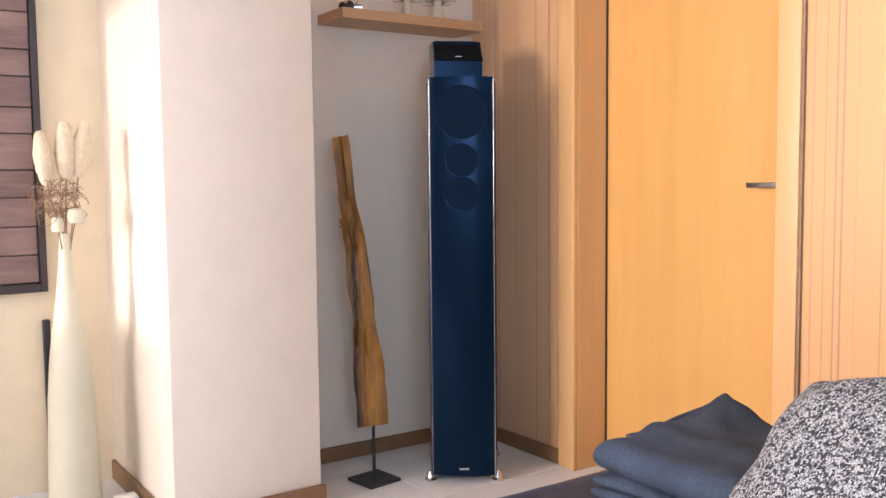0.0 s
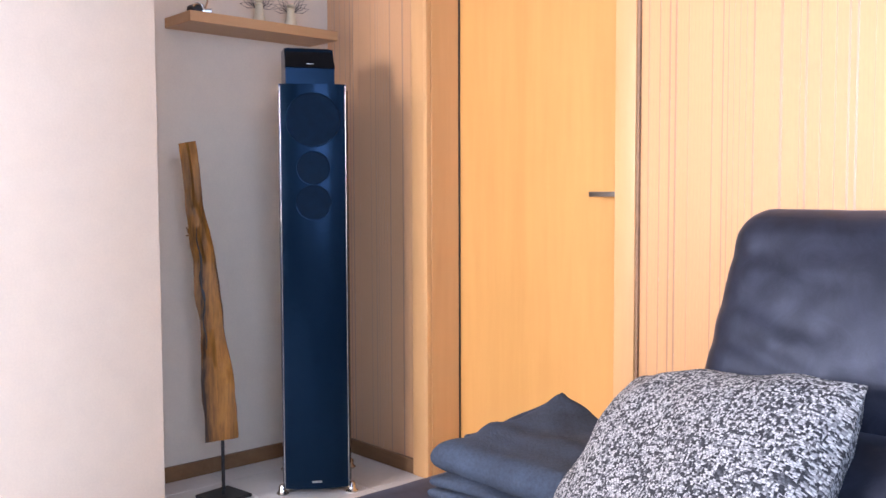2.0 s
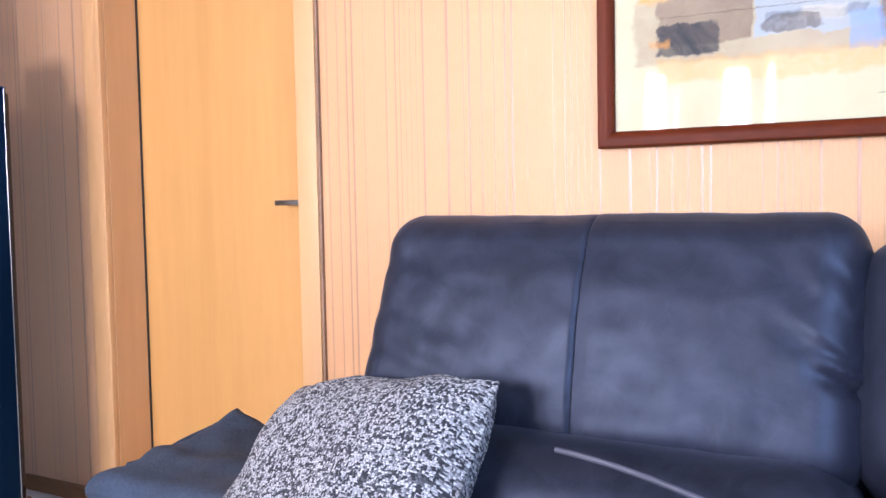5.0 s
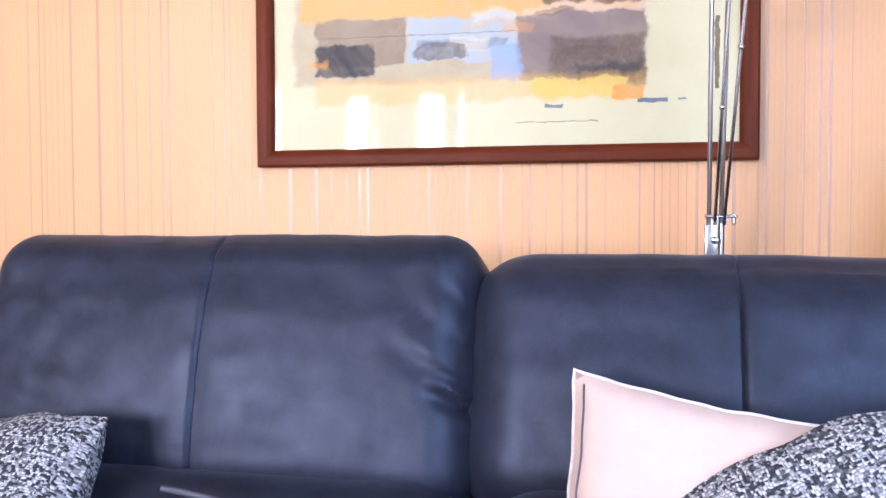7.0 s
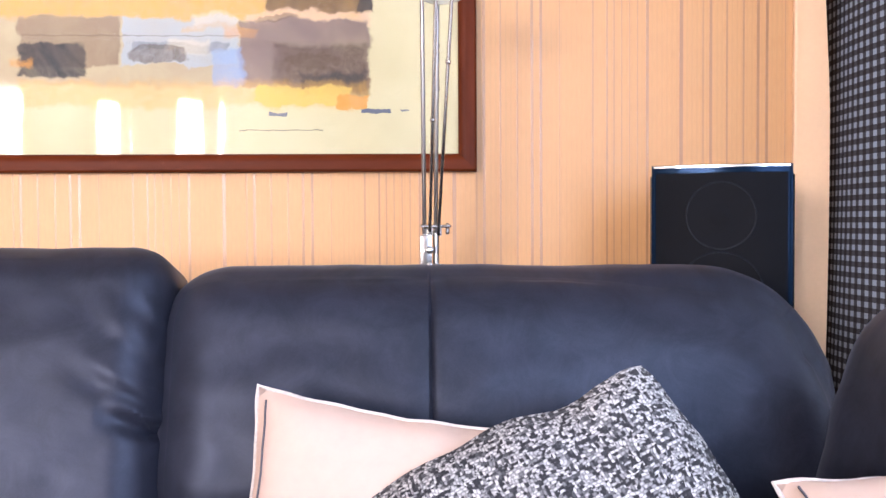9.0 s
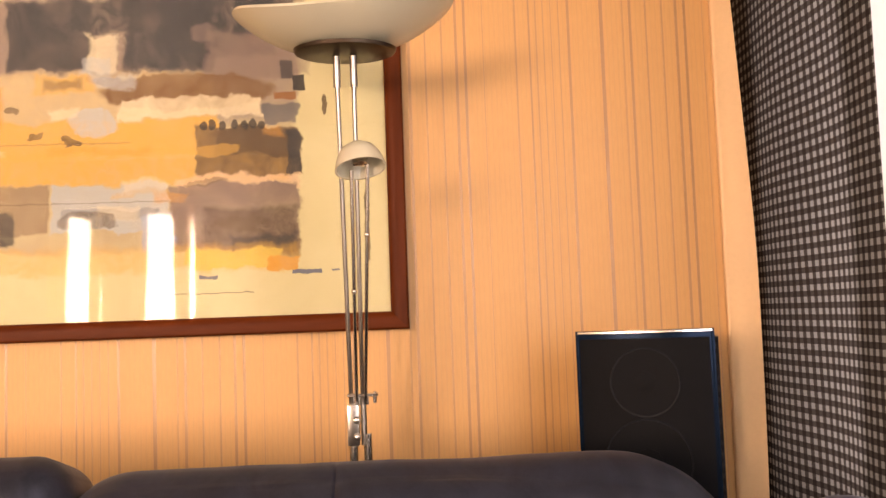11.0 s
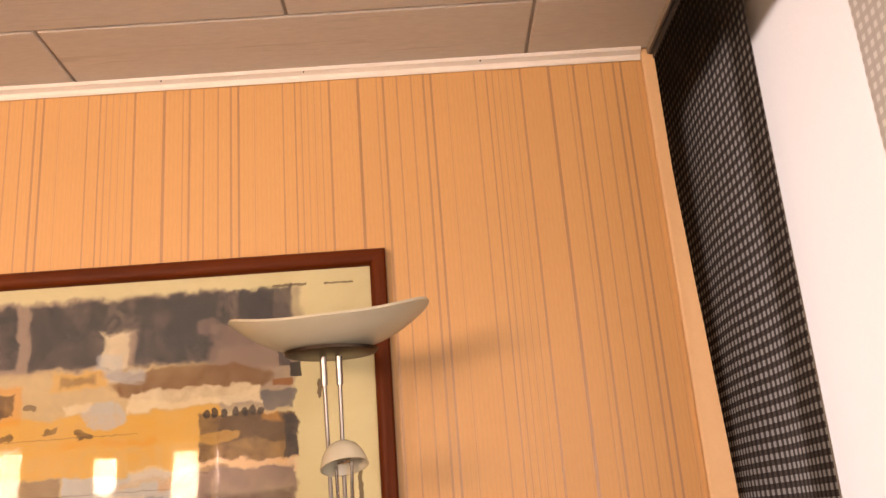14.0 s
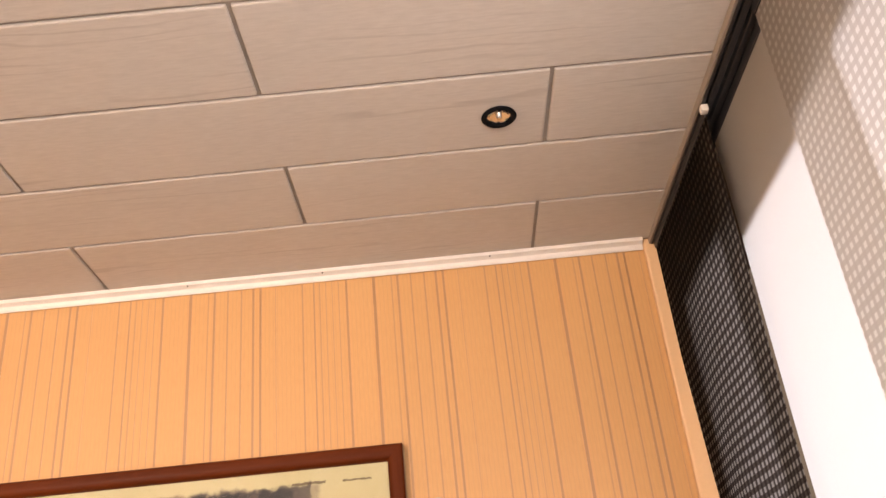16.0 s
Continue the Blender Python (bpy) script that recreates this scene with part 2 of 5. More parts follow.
def tweed():
    """Thick two-tone yarn: a coarse weave of short dashes, some lengthwise and some across."""
    m = material("black_white_boucle", (0.3, 0.3, 0.3), 0.9)
    at = coords(m)
    drift = m.node_tree.nodes.new("ShaderNodeTexNoise")
    drift.inputs["Scale"].default_value = 60
    link(m, at, drift.inputs["Vector"])
    add = m.node_tree.nodes.new("ShaderNodeMix")
    add.data_type, add.blend_type = "RGBA", "LINEAR_LIGHT"
    add.inputs[0].default_value = 0.0035
    link(m, at, add.inputs[6])
    link(m, drift.outputs["Color"], add.inputs[7])
    sep = node(m, "ShaderNodeSeparateXYZ")
    link(m, add.outputs[2], sep.inputs[0])

    def dashes(along, over, wide, high):
        v = maths(m, "MULTIPLY", over, 1 / high)
        row = maths(m, "FLOOR", v)
        u = maths(m, "ADD", maths(m, "MULTIPLY", along, 1 / wide), maths(m, "MULTIPLY", row, 0.37))
        put = node(m, "ShaderNodeCombineXYZ")
        link(m, maths(m, "FLOOR", u), put.inputs[0])
        link(m, row, put.inputs[1])
        tone = m.node_tree.nodes.new("ShaderNodeTexWhiteNoise")
        link(m, put.outputs[0], tone.inputs["Vector"])
        hump = maths(m, "MULTIPLY", maths(m, "PINGPONG", u, 0.5), maths(m, "PINGPONG", v, 0.5))
        return tone.outputs["Value"], maths(m, "MINIMUM", maths(m, "MULTIPLY", hump, 9.0), 1.0)

    t0, h0 = dashes(sep.outputs["X"], sep.outputs["Z"], 0.0054, 0.0031)
    t1, h1 = dashes(sep.outputs["Z"], sep.outputs["X"], 0.0056, 0.0032)
    turn = maths(m, "GREATER_THAN", noise_tex(m, at, 120, 1), 0.52)
    tone = mix(m, turn, t0, t1)
    hump = mix(m, turn, h0, h1)
    patch = noise_tex(m, at, 26, 3)
    s = maths(m, "ADD", maths(m, "MULTIPLY", tone, 0.86), maths(m, "MULTIPLY", patch, 0.22))
    yarn = ramp(m, s, [(0.30, (0.016, 0.018, 0.022)), (0.44, (0.075, 0.08, 0.088)), (0.56, (0.30, 0.305, 0.31)), (0.80, (0.56, 0.56, 0.55))])
    set_colour(m, mix(m, maths(m, "MULTIPLY", maths(m, "SUBTRACT", 1.0, hump), 0.6), yarn, (0.03, 0.03, 0.035)))
    bump(m, hump, 0.6, 0.0016)
    return m


MAT = {
    "paper": wallpaper(),
    "plaster": plain("cream_plaster", (0.74, 0.66, 0.55), 0.8, vary=0.05, scale=160, bumps=0.25, dist=0.0015, local=False),
    "plaster_gold": plain("pale_yellow_plaster", (0.74, 0.62, 0.43), 0.8, vary=0.06, scale=160, bumps=0.25, dist=0.0015, local=False),
    # kept dark to cut the light bounced by window walls that stay unseen
    "dim_wall": plain("dimmed_beige_wall", (0.22, 0.165, 0.11), 0.85, vary=0.05, scale=120, bumps=0.2, local=False),
    "panel": ceiling_panel(),
    "trim": plain("white_moulding", (0.78, 0.74, 0.68), 0.4, vary=0.04),
    "tile": plain("pale_stoneware_tile", (0.72, 0.72, 0.71), 0.35, vary=0.05, scale=40, bumps=0.03),
    "grout": plain("grey_grout", (0.17, 0.155, 0.14), 0.9, scale=120),
    "skirting": wood("beech_skirting", (0.19, 0.10, 0.045), (0.27, 0.15, 0.07), "x", 5),
    "door": wood("oak_veneer", (0.60, 0.315, 0.088), (0.70, 0.39, 0.122), "z", 2.2, 0.38, (0.3, 0.72), 0.04),
    "casing": wood("beech_casing", (0.60, 0.34, 0.14), (0.68, 0.41, 0.18), "z", 3, 0.4, (0.3, 0.7), 0.04),
    "steel": plain("brushed_steel", (0.62, 0.60, 0.57), 0.24, 1.0, vary=0.08, scale=80, bumps=0.03),
    "chrome": material("polished_chrome", (0.32, 0.31, 0.295), 0.28, 1.0),
    "black": plain("matt_black", (0.02, 0.02, 0.022), 0.45, vary=0.15),
    "lacquer": plain("black_lacquer", (0.012, 0.014, 0.02), 0.12, vary=0.1, bumps=0),
    "navy": plain("night_blue_lacquer", (0.003, 0.010, 0.022), 0.20, 0.1, vary=0.1, scale=14, bumps=0),
    "grille": plain("dark_metal_grille", (0.0025, 0.010, 0.024), 0.65, vary=0.3, scale=500, bumps=0.3),
    "grille_black": plain("black_perforated_grille", (0.0045, 0.005, 0.0065), 0.6, vary=0.3, scale=500, bumps=0.3),
    "rubber": plain("driver_membrane", (0.008, 0.010, 0.014), 0.5, vary=0.2),
    "oldwood": wood("weathered_oak", (0.020, 0.007, 0.001), (0.34, 0.150, 0.020), "z", 9, 0.6, (0.36, 0.62), 0.7),
    "shelfwood": wood("beech_shelf", (0.46, 0.27, 0.13), (0.56, 0.35, 0.19), "y", 4),
    "ceramic": plain("cream_ceramic", (0.58, 0.54, 0.40), 0.45, vary=0.06, scale=12, bumps=0.1),
    "plume": plain("dried_grass_plume", (0.68, 0.56, 0.39), 0.95, vary=0.2, scale=120, bumps=0.6, dist=0.004),
    "straw": plain("brown_straw", (0.30, 0.18, 0.11), 0.9, vary=0.3, scale=60),
    "paper_plain": plain("lightened_plain_ochre_paper", (0.78, 0.51, 0.29), 0.48, vary=0.04, scale=120, bumps=0.15, local=False),
    "cherry": wood("cherry_frame", (0.068, 0.0108, 0.0022), (0.140, 0.026, 0.005), "x", 6, 0.45, (0.3, 0.7), 0.05),
    "mat": plain("pale_green_mount", (0.52, 0.51, 0.32), 0.85, vary=0.05, scale=18, bumps=0.05),
    "suede": suede(),
    "tweed": tweed(),
    "piping": plain("grey_piping", (0.06, 0.06, 0.078), 0.6),
    "pink": plain("pale_pink_velour", (0.52, 0.385, 0.31), 0.9, vary=0.06, scale=60, bumps=0.15),
    "edge": plain("white_and_grey_hem", (0.55, 0.50, 0.46), 0.9, vary=0.3, scale=200),
    "fleece": plain("slate_wool_felt", (0.030, 0.043, 0.066), 0.95, vary=0.5, scale=170, bumps=0.8, dist=0.002),
    "check": fabric_panel("dark_check_voile", (0.30, 0.268, 0.235), (0.030, 0.020, 0.016), 0.0212, 0.50, 0.72, ((0.030, 0.021, 0.016), (0.034, 0.025, 0.020))),
    "white": fabric_panel("white_voile", (0.76, 0.725, 0.675), None, through_light=0.72),
    "lattice": fabric_panel("lattice_voile", (0.76, 0.725, 0.675), (0.52, 0.47, 0.42), 0.019, 0.5, 0.72),
    "opal": plain("opal_glass", (0.51, 0.49, 0.385), 0.22, vary=0.04, scale=8, bumps=0),
    "glass": pane_glass("picture_glass", 0.20),
    "window_glass": pane_glass("window_glass"),
    "upvc": plain("white_window_frame", (0.80, 0.80, 0.78), 0.35, vary=0.03),
    "darkframe": wood("wenge_frame", (0.02, 0.012, 0.012), (0.045, 0.028, 0.026), "z", 8),
    "walnut": wood("walnut_block", (0.10, 0.052, 0.042), (0.31, 0.19, 0.15), "y", 5, 0.5, (0.3, 0.68), 0.2),
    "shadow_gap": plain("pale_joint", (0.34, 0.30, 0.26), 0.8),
    "rail_edge": plain("taupe_rail_edge", (0.30, 0.255, 0.21), 0.45, vary=0.05),
    "bronze": plain("dark_bronzed_steel", (0.07, 0.052, 0.04), 0.38, 1.0, vary=0.1),
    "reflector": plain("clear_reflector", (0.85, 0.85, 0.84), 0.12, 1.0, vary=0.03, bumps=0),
    "lawn": plain("lawn", (0.07, 0.11, 0.04), 0.95, vary=0.3, scale=3, local=False),
    "render_wall": plain("house_render", (0.62, 0.58, 0.50), 0.9, scale=8),
    "roof_tile": plain("clay_roof", (0.20, 0.09, 0.06), 0.8, scale=6),
}
bsdf(MAT["grille"]).inputs["Specular IOR Level"].default_value = 0.05
bsdf(MAT["grille_black"]).inputs["Specular IOR Level"].default_value = 0.07
bsdf(MAT["rubber"]).inputs["Specular IOR Level"].default_value = 0.15
bsdf(MAT["navy"]).inputs["Specular IOR Level"].default_value = 0.45
bsdf(MAT["navy"]).inputs["Specular Tint"].default_value = (0.10, 0.19, 0.36, 1)
bsdf(MAT["cherry"]).inputs["Specular IOR Level"].default_value = 0.1

# ---- building helpers ----


def mesh_from(name, bm, mat, smooth=True):
    me = bpy.data.meshes.new(name)
    bmesh.ops.recalc_face_normals(bm, faces=bm.faces)
    bm.to_mesh(me)
    bm.free()
    me.materials.append(mat)
    if smooth:
        me.polygons.foreach_set("use_smooth", [True] * len(me.polygons))
        me.set_sharp_from_angle(angle=radians(38))
    return me


def part(name, bm, mat, parent=None, label="", smooth=True):
    ob = new(name, mesh_from(name, bm, MAT[mat] if isinstance(mat, str) else mat, smooth))
    if parent is not None:
        ob.parent = parent
    if label:
        tagged(ob, label)
    return ob


def thing(name, m, label, category, group="", kind=""):
    ob = new(name)
    ob.empty_display_size = 0.05
    ob.matrix_world = m
    return tagged(ob, label, category, group, kind)


def box(bm, x0, x1, y0, y1, z0, z1, bevel=0.0, seg=2):
    r = bmesh.ops.create_cube(bm, size=1.0)
    for v in r["verts"]:
        v.co = Vector((x0 + (v.co.x + 0.5) * (x1 - x0), y0 + (v.co.y + 0.5) * (y1 - y0), z0 + (v.co.z + 0.5) * (z1 - z0)))
    if bevel:
        edges = list({e for v in r["verts"] for e in v.link_edges})
        bmesh.ops.bevel(bm, geom=edges, offset=bevel, segments=seg, affect="EDGES", profile=0.6)
    return bm


def boxed(x0, x1, y0, y1, z0, z1, bevel=0.0, seg=2):
    return box(bmesh.new(), x0, x1, y0, y1, z0, z1, bevel, seg)


def tube(bm, pts, r, sides=10, caps=True):
    """A round bar along points; r: one radius or one for each point."""
    pts = [Vector(p) for p in pts]
    rs = r if isinstance(r, (list, tuple)) else [r] * len(pts)
    rings, side = [], None
    for i, p in enumerate(pts):
        way = (pts[min(i + 1, len(pts) - 1)] - pts[max(i - 1, 0)]).normalized()
        if side is None:
            side = way.orthogonal().normalized()
        side = (side - way * side.dot(way)).normalized()
        up = way.cross(side)
        rings.append([bm.verts.new(p + rs[i] * (math.cos(a) * side + math.sin(a) * up)) for a in [2 * math.pi * k / sides for k in range(sides)]])
    for a, b in zip(rings, rings[1:]):
        for k in range(sides):
            bm.faces.new((a[k], a[(k + 1) % sides], b[(k + 1) % sides], b[k]))
    if caps:
        bm.faces.new(list(reversed(rings[0])))
        bm.faces.new(rings[-1])
    return bm


def lathe(bm, profile, sides=32, centre=(0, 0, 0)):
    """Turn (radius, height) pairs round the z axis."""
    c = Vector(centre)
    rings = [[bm.verts.new(c + Vector((r * math.cos(2 * math.pi * k / sides), r * math.sin(2 * math.pi * k / sides), z))) for k in range(sides)] for r, z in profile]
    for a, b in zip(rings, rings[1:]):
        for k in range(sides):
            bm.faces.new((a[k], a[(k + 1) % sides], b[(k + 1) % sides], b[k]))
    for ring in (rings[0], rings[-1]):
        if (ring[0].co - c - Vector((0, 0, ring[0].co.z - c.z))).length > 1e-4:
            bm.faces.new(ring)
    return bm


def disc(bm, centre, normal, r, depth, sides=36, dish=0.0):
    """A round plate with its face towards normal; dish: how far its middle sinks."""
    n = Vector(normal).normalized()
    a = n.orthogonal().normalized()
    b = n.cross(a)
    c = Vector(centre)
    rings = []
    for rr, h in ((r, 0), (r, depth), (r * 0.86, depth), (r * 0.6, depth - dish), (r * 0.25, depth - dish * 1.3)):
        rings.append([bm.verts.new(c + n * h + rr * (math.cos(2 * math.pi * k / sides) * a + math.sin(2 * math.pi * k / sides) * b)) for k in range(sides)])
    for p, q in zip(rings, rings[1:]):
        for k in range(sides):
            bm.faces.new((p[k], p[(k + 1) % sides], q[(k + 1) % sides], q[k]))
    bm.faces.new(rings[0])
    bm.faces.new(rings[-1])
    return bm


def wall_with_openings(axis, at, thick, a0, a1, z0, z1, holes):
    """A wall across axis ('x' or 'y') from at to at + thick, cut up round its openings (a0, a1, z0, z1)."""
    bm = bmesh.new()
    cuts_a = sorted({a0, a1, *[h[0] for h in holes], *[h[1] for h in holes]})
    for u0, u1 in zip(cuts_a, cuts_a[1:]):
        spans, lo = [], z0
        for h in sorted([h for h in holes if h[0] <= u0 and h[1] >= u1], key=lambda h: h[2]):
            spans.append((lo, h[2]))
            lo = h[3]
        spans.append((lo, z1))
        for s0, s1 in spans:
            if s1 - s0 > 1e-4:
                if axis == "y":
                    box(bm, u0, u1, at, at + thick, s0, s1)
                else:
                    box(bm, at, at + thick, u0, u1, s0, s1)
    bmesh.ops.remove_doubles(bm, verts=bm.verts, dist=1e-5)
    return bm


def structure(name, bm, mat, label, smooth=False):
    return tagged(part(name, bm, mat, None, "", smooth), label, "", "", "structure")


# ---- the room ----
X0, X1, Y0, Y1, TOP = -3.15, 1.62, -2.25, 3.0, 2.45
NICHE = -2.86
FLOOR_TOP = 0.0
DOOR_L, DOOR_R, DOOR_TOP = -2.23, -1.41, 2.0

structure("wall_north", wall_with_openings("y", Y1, 0.24, NICHE - 0.3, X1 + 0.2, 0, 2.75, [(DOOR_L, DOOR_R, 0, DOOR_TOP)]), "paper", "ochre wallpapered wall with fine uneven vertical stripes")
# corner strip: its raised tone carries the daylight spilled round the curtain
structure("wall_corner", boxed(1.284, X1, Y1 - 0.012, Y1 - 0.0005, 0, TOP + 0.002, 0.009, 4), "paper_plain", "plain ochre papered strip in the window corner, lightened for spilled daylight", True)
structure("wall_niche", boxed(NICHE - 0.3, NICHE, 2.085, Y1, 0, 2.75), "plaster", "plain cream plastered back wall of the niche")
structure("chimney_breast", boxed(X0 - 0.02, -2.47, 1.6, 2.085, 0, 2.75, 0.006, 2), "plaster", "cream plastered wall pier beside the niche", True)
structure("wall_west", boxed(X0 - 0.24, X0, Y0 - 0.24, 1.6, 0, 2.75), "plaster_gold", "pale yellow plastered wall")
SOUTH = [(-3.12, -1.74, 1.04, 2.2), (-1.57, -0.55, 1.04, 2.2)]
structure("wall_south", wall_with_openings("y", Y0 - 0.24, 0.24, X0 - 0.24, X1 + 0.24, 0, 2.75, SOUTH), "dim_wall", "plain beige window wall, darkened to cut bounced light")
# the second opening is unseen, added as a source of fill light
EAST = [(0.15, 2.76, 0.85, 2.15), (-1.95, -0.15, 0.85, 2.13)]
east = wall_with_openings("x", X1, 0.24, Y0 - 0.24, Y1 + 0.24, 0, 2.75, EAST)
# unseen thickening, added to keep daylight off the curtains' top and north edge
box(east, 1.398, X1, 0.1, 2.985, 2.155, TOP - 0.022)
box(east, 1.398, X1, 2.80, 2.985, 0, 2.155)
structure("wall_east", east, "dim_wall", "plain beige window wall behind panel curtains, darkened to cut bounced light")
structure("wall_hall", boxed(-3.0, -0.6, 4.0, 4.1, 0, 2.75), "plaster", "plain wall behind the closed door")
structure("ceiling_slab", boxed(X0 - 0.24, X1 + 0.24, Y0 - 0.24, Y1 + 0.24, TOP + 0.06, TOP + 0.2), "trim", "ceiling slab above the wooden panels")


def ceiling():
    bm = bmesh.new()
    depth, length, gap = 0.2535, 1.141, 0.008
    y, row = Y1 - 0.012, 0
    while y > Y0:
        y0 = max(y - depth, Y0)
        x = -0.154 - 3 * length + (0 if row % 2 == 0 else length / 2)
        while x < X1:
            a, b = max(x + gap / 2, X0 + 0.001), min(x + length - gap / 2, X1 - 0.001)
            if b - a > 0.02:
                box(bm, a, b, y0 + gap / 2, y - gap / 2, TOP, TOP + 0.012, 0.0042, 2)
            x += length
        y, row = y0, row + 1
    return bm


structure("ceiling", ceiling(), "panel", "ceiling of limed grey-white wooden panels with shadow joints")
structure("ceiling_joint", boxed(X0, X1, Y0, Y1, TOP + 0.006, TOP + 0.02), "shadow_gap", "pale recess behind the ceiling panel joints")


def moulding():
    """A small stepped cove along the top of the striped wall."""
    bm = bmesh.new()
    prof = [(0, 0), (0, -0.026), (-0.006, -0.028), (-0.009, -0.022), (-0.010, -0.014), (-0.018, -0.010), (-0.024, -0.008), (-0.027, -0.002), (-0.027, 0)]
    rows = [[bm.verts.new((x, Y1 - 0.0005 + dy, TOP - 0.0005 + dz)) for dy, dz in prof] for x in (NICHE, 1.283)]
    for k in range(len(prof) - 1):
        bm.faces.new((rows[0][k], rows[0][k + 1], rows[1][k + 1], rows[1][k]))
    bm.faces.new(rows[0])
    bm.faces.new(rows[1])
    return bm


structure("trim", moulding(), "trim", "thin white ceiling moulding")
for x in (-0.45, 0.06, 0.42, 0.87):
    pin = bmesh.new()
    disc(pin, (x, Y1 - 0.0215, TOP - 0.010), (0, -1, -1), 0.0022, 0.0008, 10)
    tagged(part("moulding_nail", pin, "black"), "tiny dark nail head in the ceiling moulding", "nail", "moulding nails")

structure("skirting_niche", boxed(NICHE, NICHE + 0.014, 2.085, Y1, 0, 0.056, 0.002, 1), "skirting", "beech skirting board along the niche")
structure("skirting_north", boxed(NICHE + 0.015, -2.322, Y1 - 0.014, Y1, 0, 0.056, 0.002, 1), "skirting", "beech skirting board under the striped wall")
structure("skirting_east", boxed(-1.338, X1, Y1 - 0.014, Y1, 0, 0.056, 0.002, 1), "skirting", "beech skirting board behind the sofa")
structure("skirting_pier", boxed(-2.4695, -2.4555, 1.588, 2.097, 0, 0.07, 0.002, 1), "skirting", "beech skirting board on the pier")
structure("skirting_pier_side", boxed(X0, -2.47, 1.586, 1.5995, 0, 0.07, 0.002, 1), "skirting", "beech skirting board on the side of the pier")

# floor
structure("floor", boxed(X0 - 0.2, X1 + 0.2, Y0 - 0.2, Y1 + 1.1, -0.1, -0.004), "grout", "grey grout bed of the tiled floor")

# ground and a house outside
structure("ground", boxed(-60, 60, -80, 80, -0.6, -0.5), "lawn", "lawn outside the windows")


def house():
    # placed and raised so that it also blocks the sun from the door
    h = thing("house", pose(1.75, -26, -0.5), "rendered house with a steep clay roof across the garden", "house")
    part("wall", boxed(-4.2, 4.2, -4, 4, 0, 5.8), "render_wall", h)
    bm = bmesh.new()
    v = [bm.verts.new(p) for p in ((-4.6, -4.4, 5.7), (4.6, -4.4, 5.7), (4.6, 4.4, 5.7), (-4.6, 4.4, 5.7), (0, -4.4, 9.8), (0, 4.4, 9.8))]
    for f in ((0, 3, 5, 4), (1, 4, 5, 2), (0, 4, 1), (3, 2, 5), (0, 1, 2, 3)):
        bm.faces.new([v[i] for i in f])
    part("roof", bm, "roof_tile", h, "clay tile roof", False)
    for x in (-2.2, 0.8):
        part("window", boxed(x, x + 1.1, 3.98, 4.05, 1.4, 2.8), "lacquer", h, "dark window")


house()

# ---- windows ----


def window(name, axis, at, a0, a1, z0, z1, mullions, bars):
    w = tagged(new(name), "white window with glazing bars", "", "", "structure")

    def bar(nm, u0, u1, s0, s1, t=0.06, off=0.0, mat="upvc"):
        bm = boxed(u0, u1, at + off, at + off + t, s0, s1, 0.004, 1) if axis == "y" else boxed(at + off, at + off + t, u0, u1, s0, s1, 0.004, 1)
        return part(nm, bm, mat, w)

    for u0, u1, s0, s1 in ((a0, a0 + 0.06, z0, z1), (a1 - 0.06, a1, z0, z1), (a0 + 0.06, a1 - 0.06, z0, z0 + 0.06), (a0 + 0.06, a1 - 0.06, z1 - 0.06, z1)):
        bar("window_frame", u0, u1, s0, s1)
    for u in mullions:
        bar("mullion", u - 0.045, u + 0.045, z0 + 0.06, z1 - 0.06)
    for z in bars:
        bar("glazing_bar", a0 + 0.06, a1 - 0.06, z - 0.008, z + 0.008, 0.03, 0.015)
    ledge = bar("window_sill", a0 - 0.02, a1 + 0.02, z0 - 0.03, z0, 0.2, 0.03 if axis == "y" else -0.17)
    pane = bar("pane", a0 + 0.06, a1 - 0.06, z0 + 0.06, z1 - 0.06, 0.006, 0.027, "window_glass")
    pane.visible_shadow = False
    return w


window("window_1", "y", Y0 - 0.20, -3.12, -1.74, 1.04, 2.2, (-2.42,), (1.46, 1.75))
# window_3_fill is unseen and fills the added opening
window("window_3_fill", "x", X1 + 0.12, -1.95, -0.15, 0.85, 2.13, (-1.05,), ())
window("window_4", "y", Y0 - 0.20, -1.57, -0.55, 1.04, 2.2, (-1.18,), (1.46, 1.75))
window("window_2", "x", X1 + 0.12, 0.15, 2.76, 0.85, 2.15, (0.97, 1.79), ())


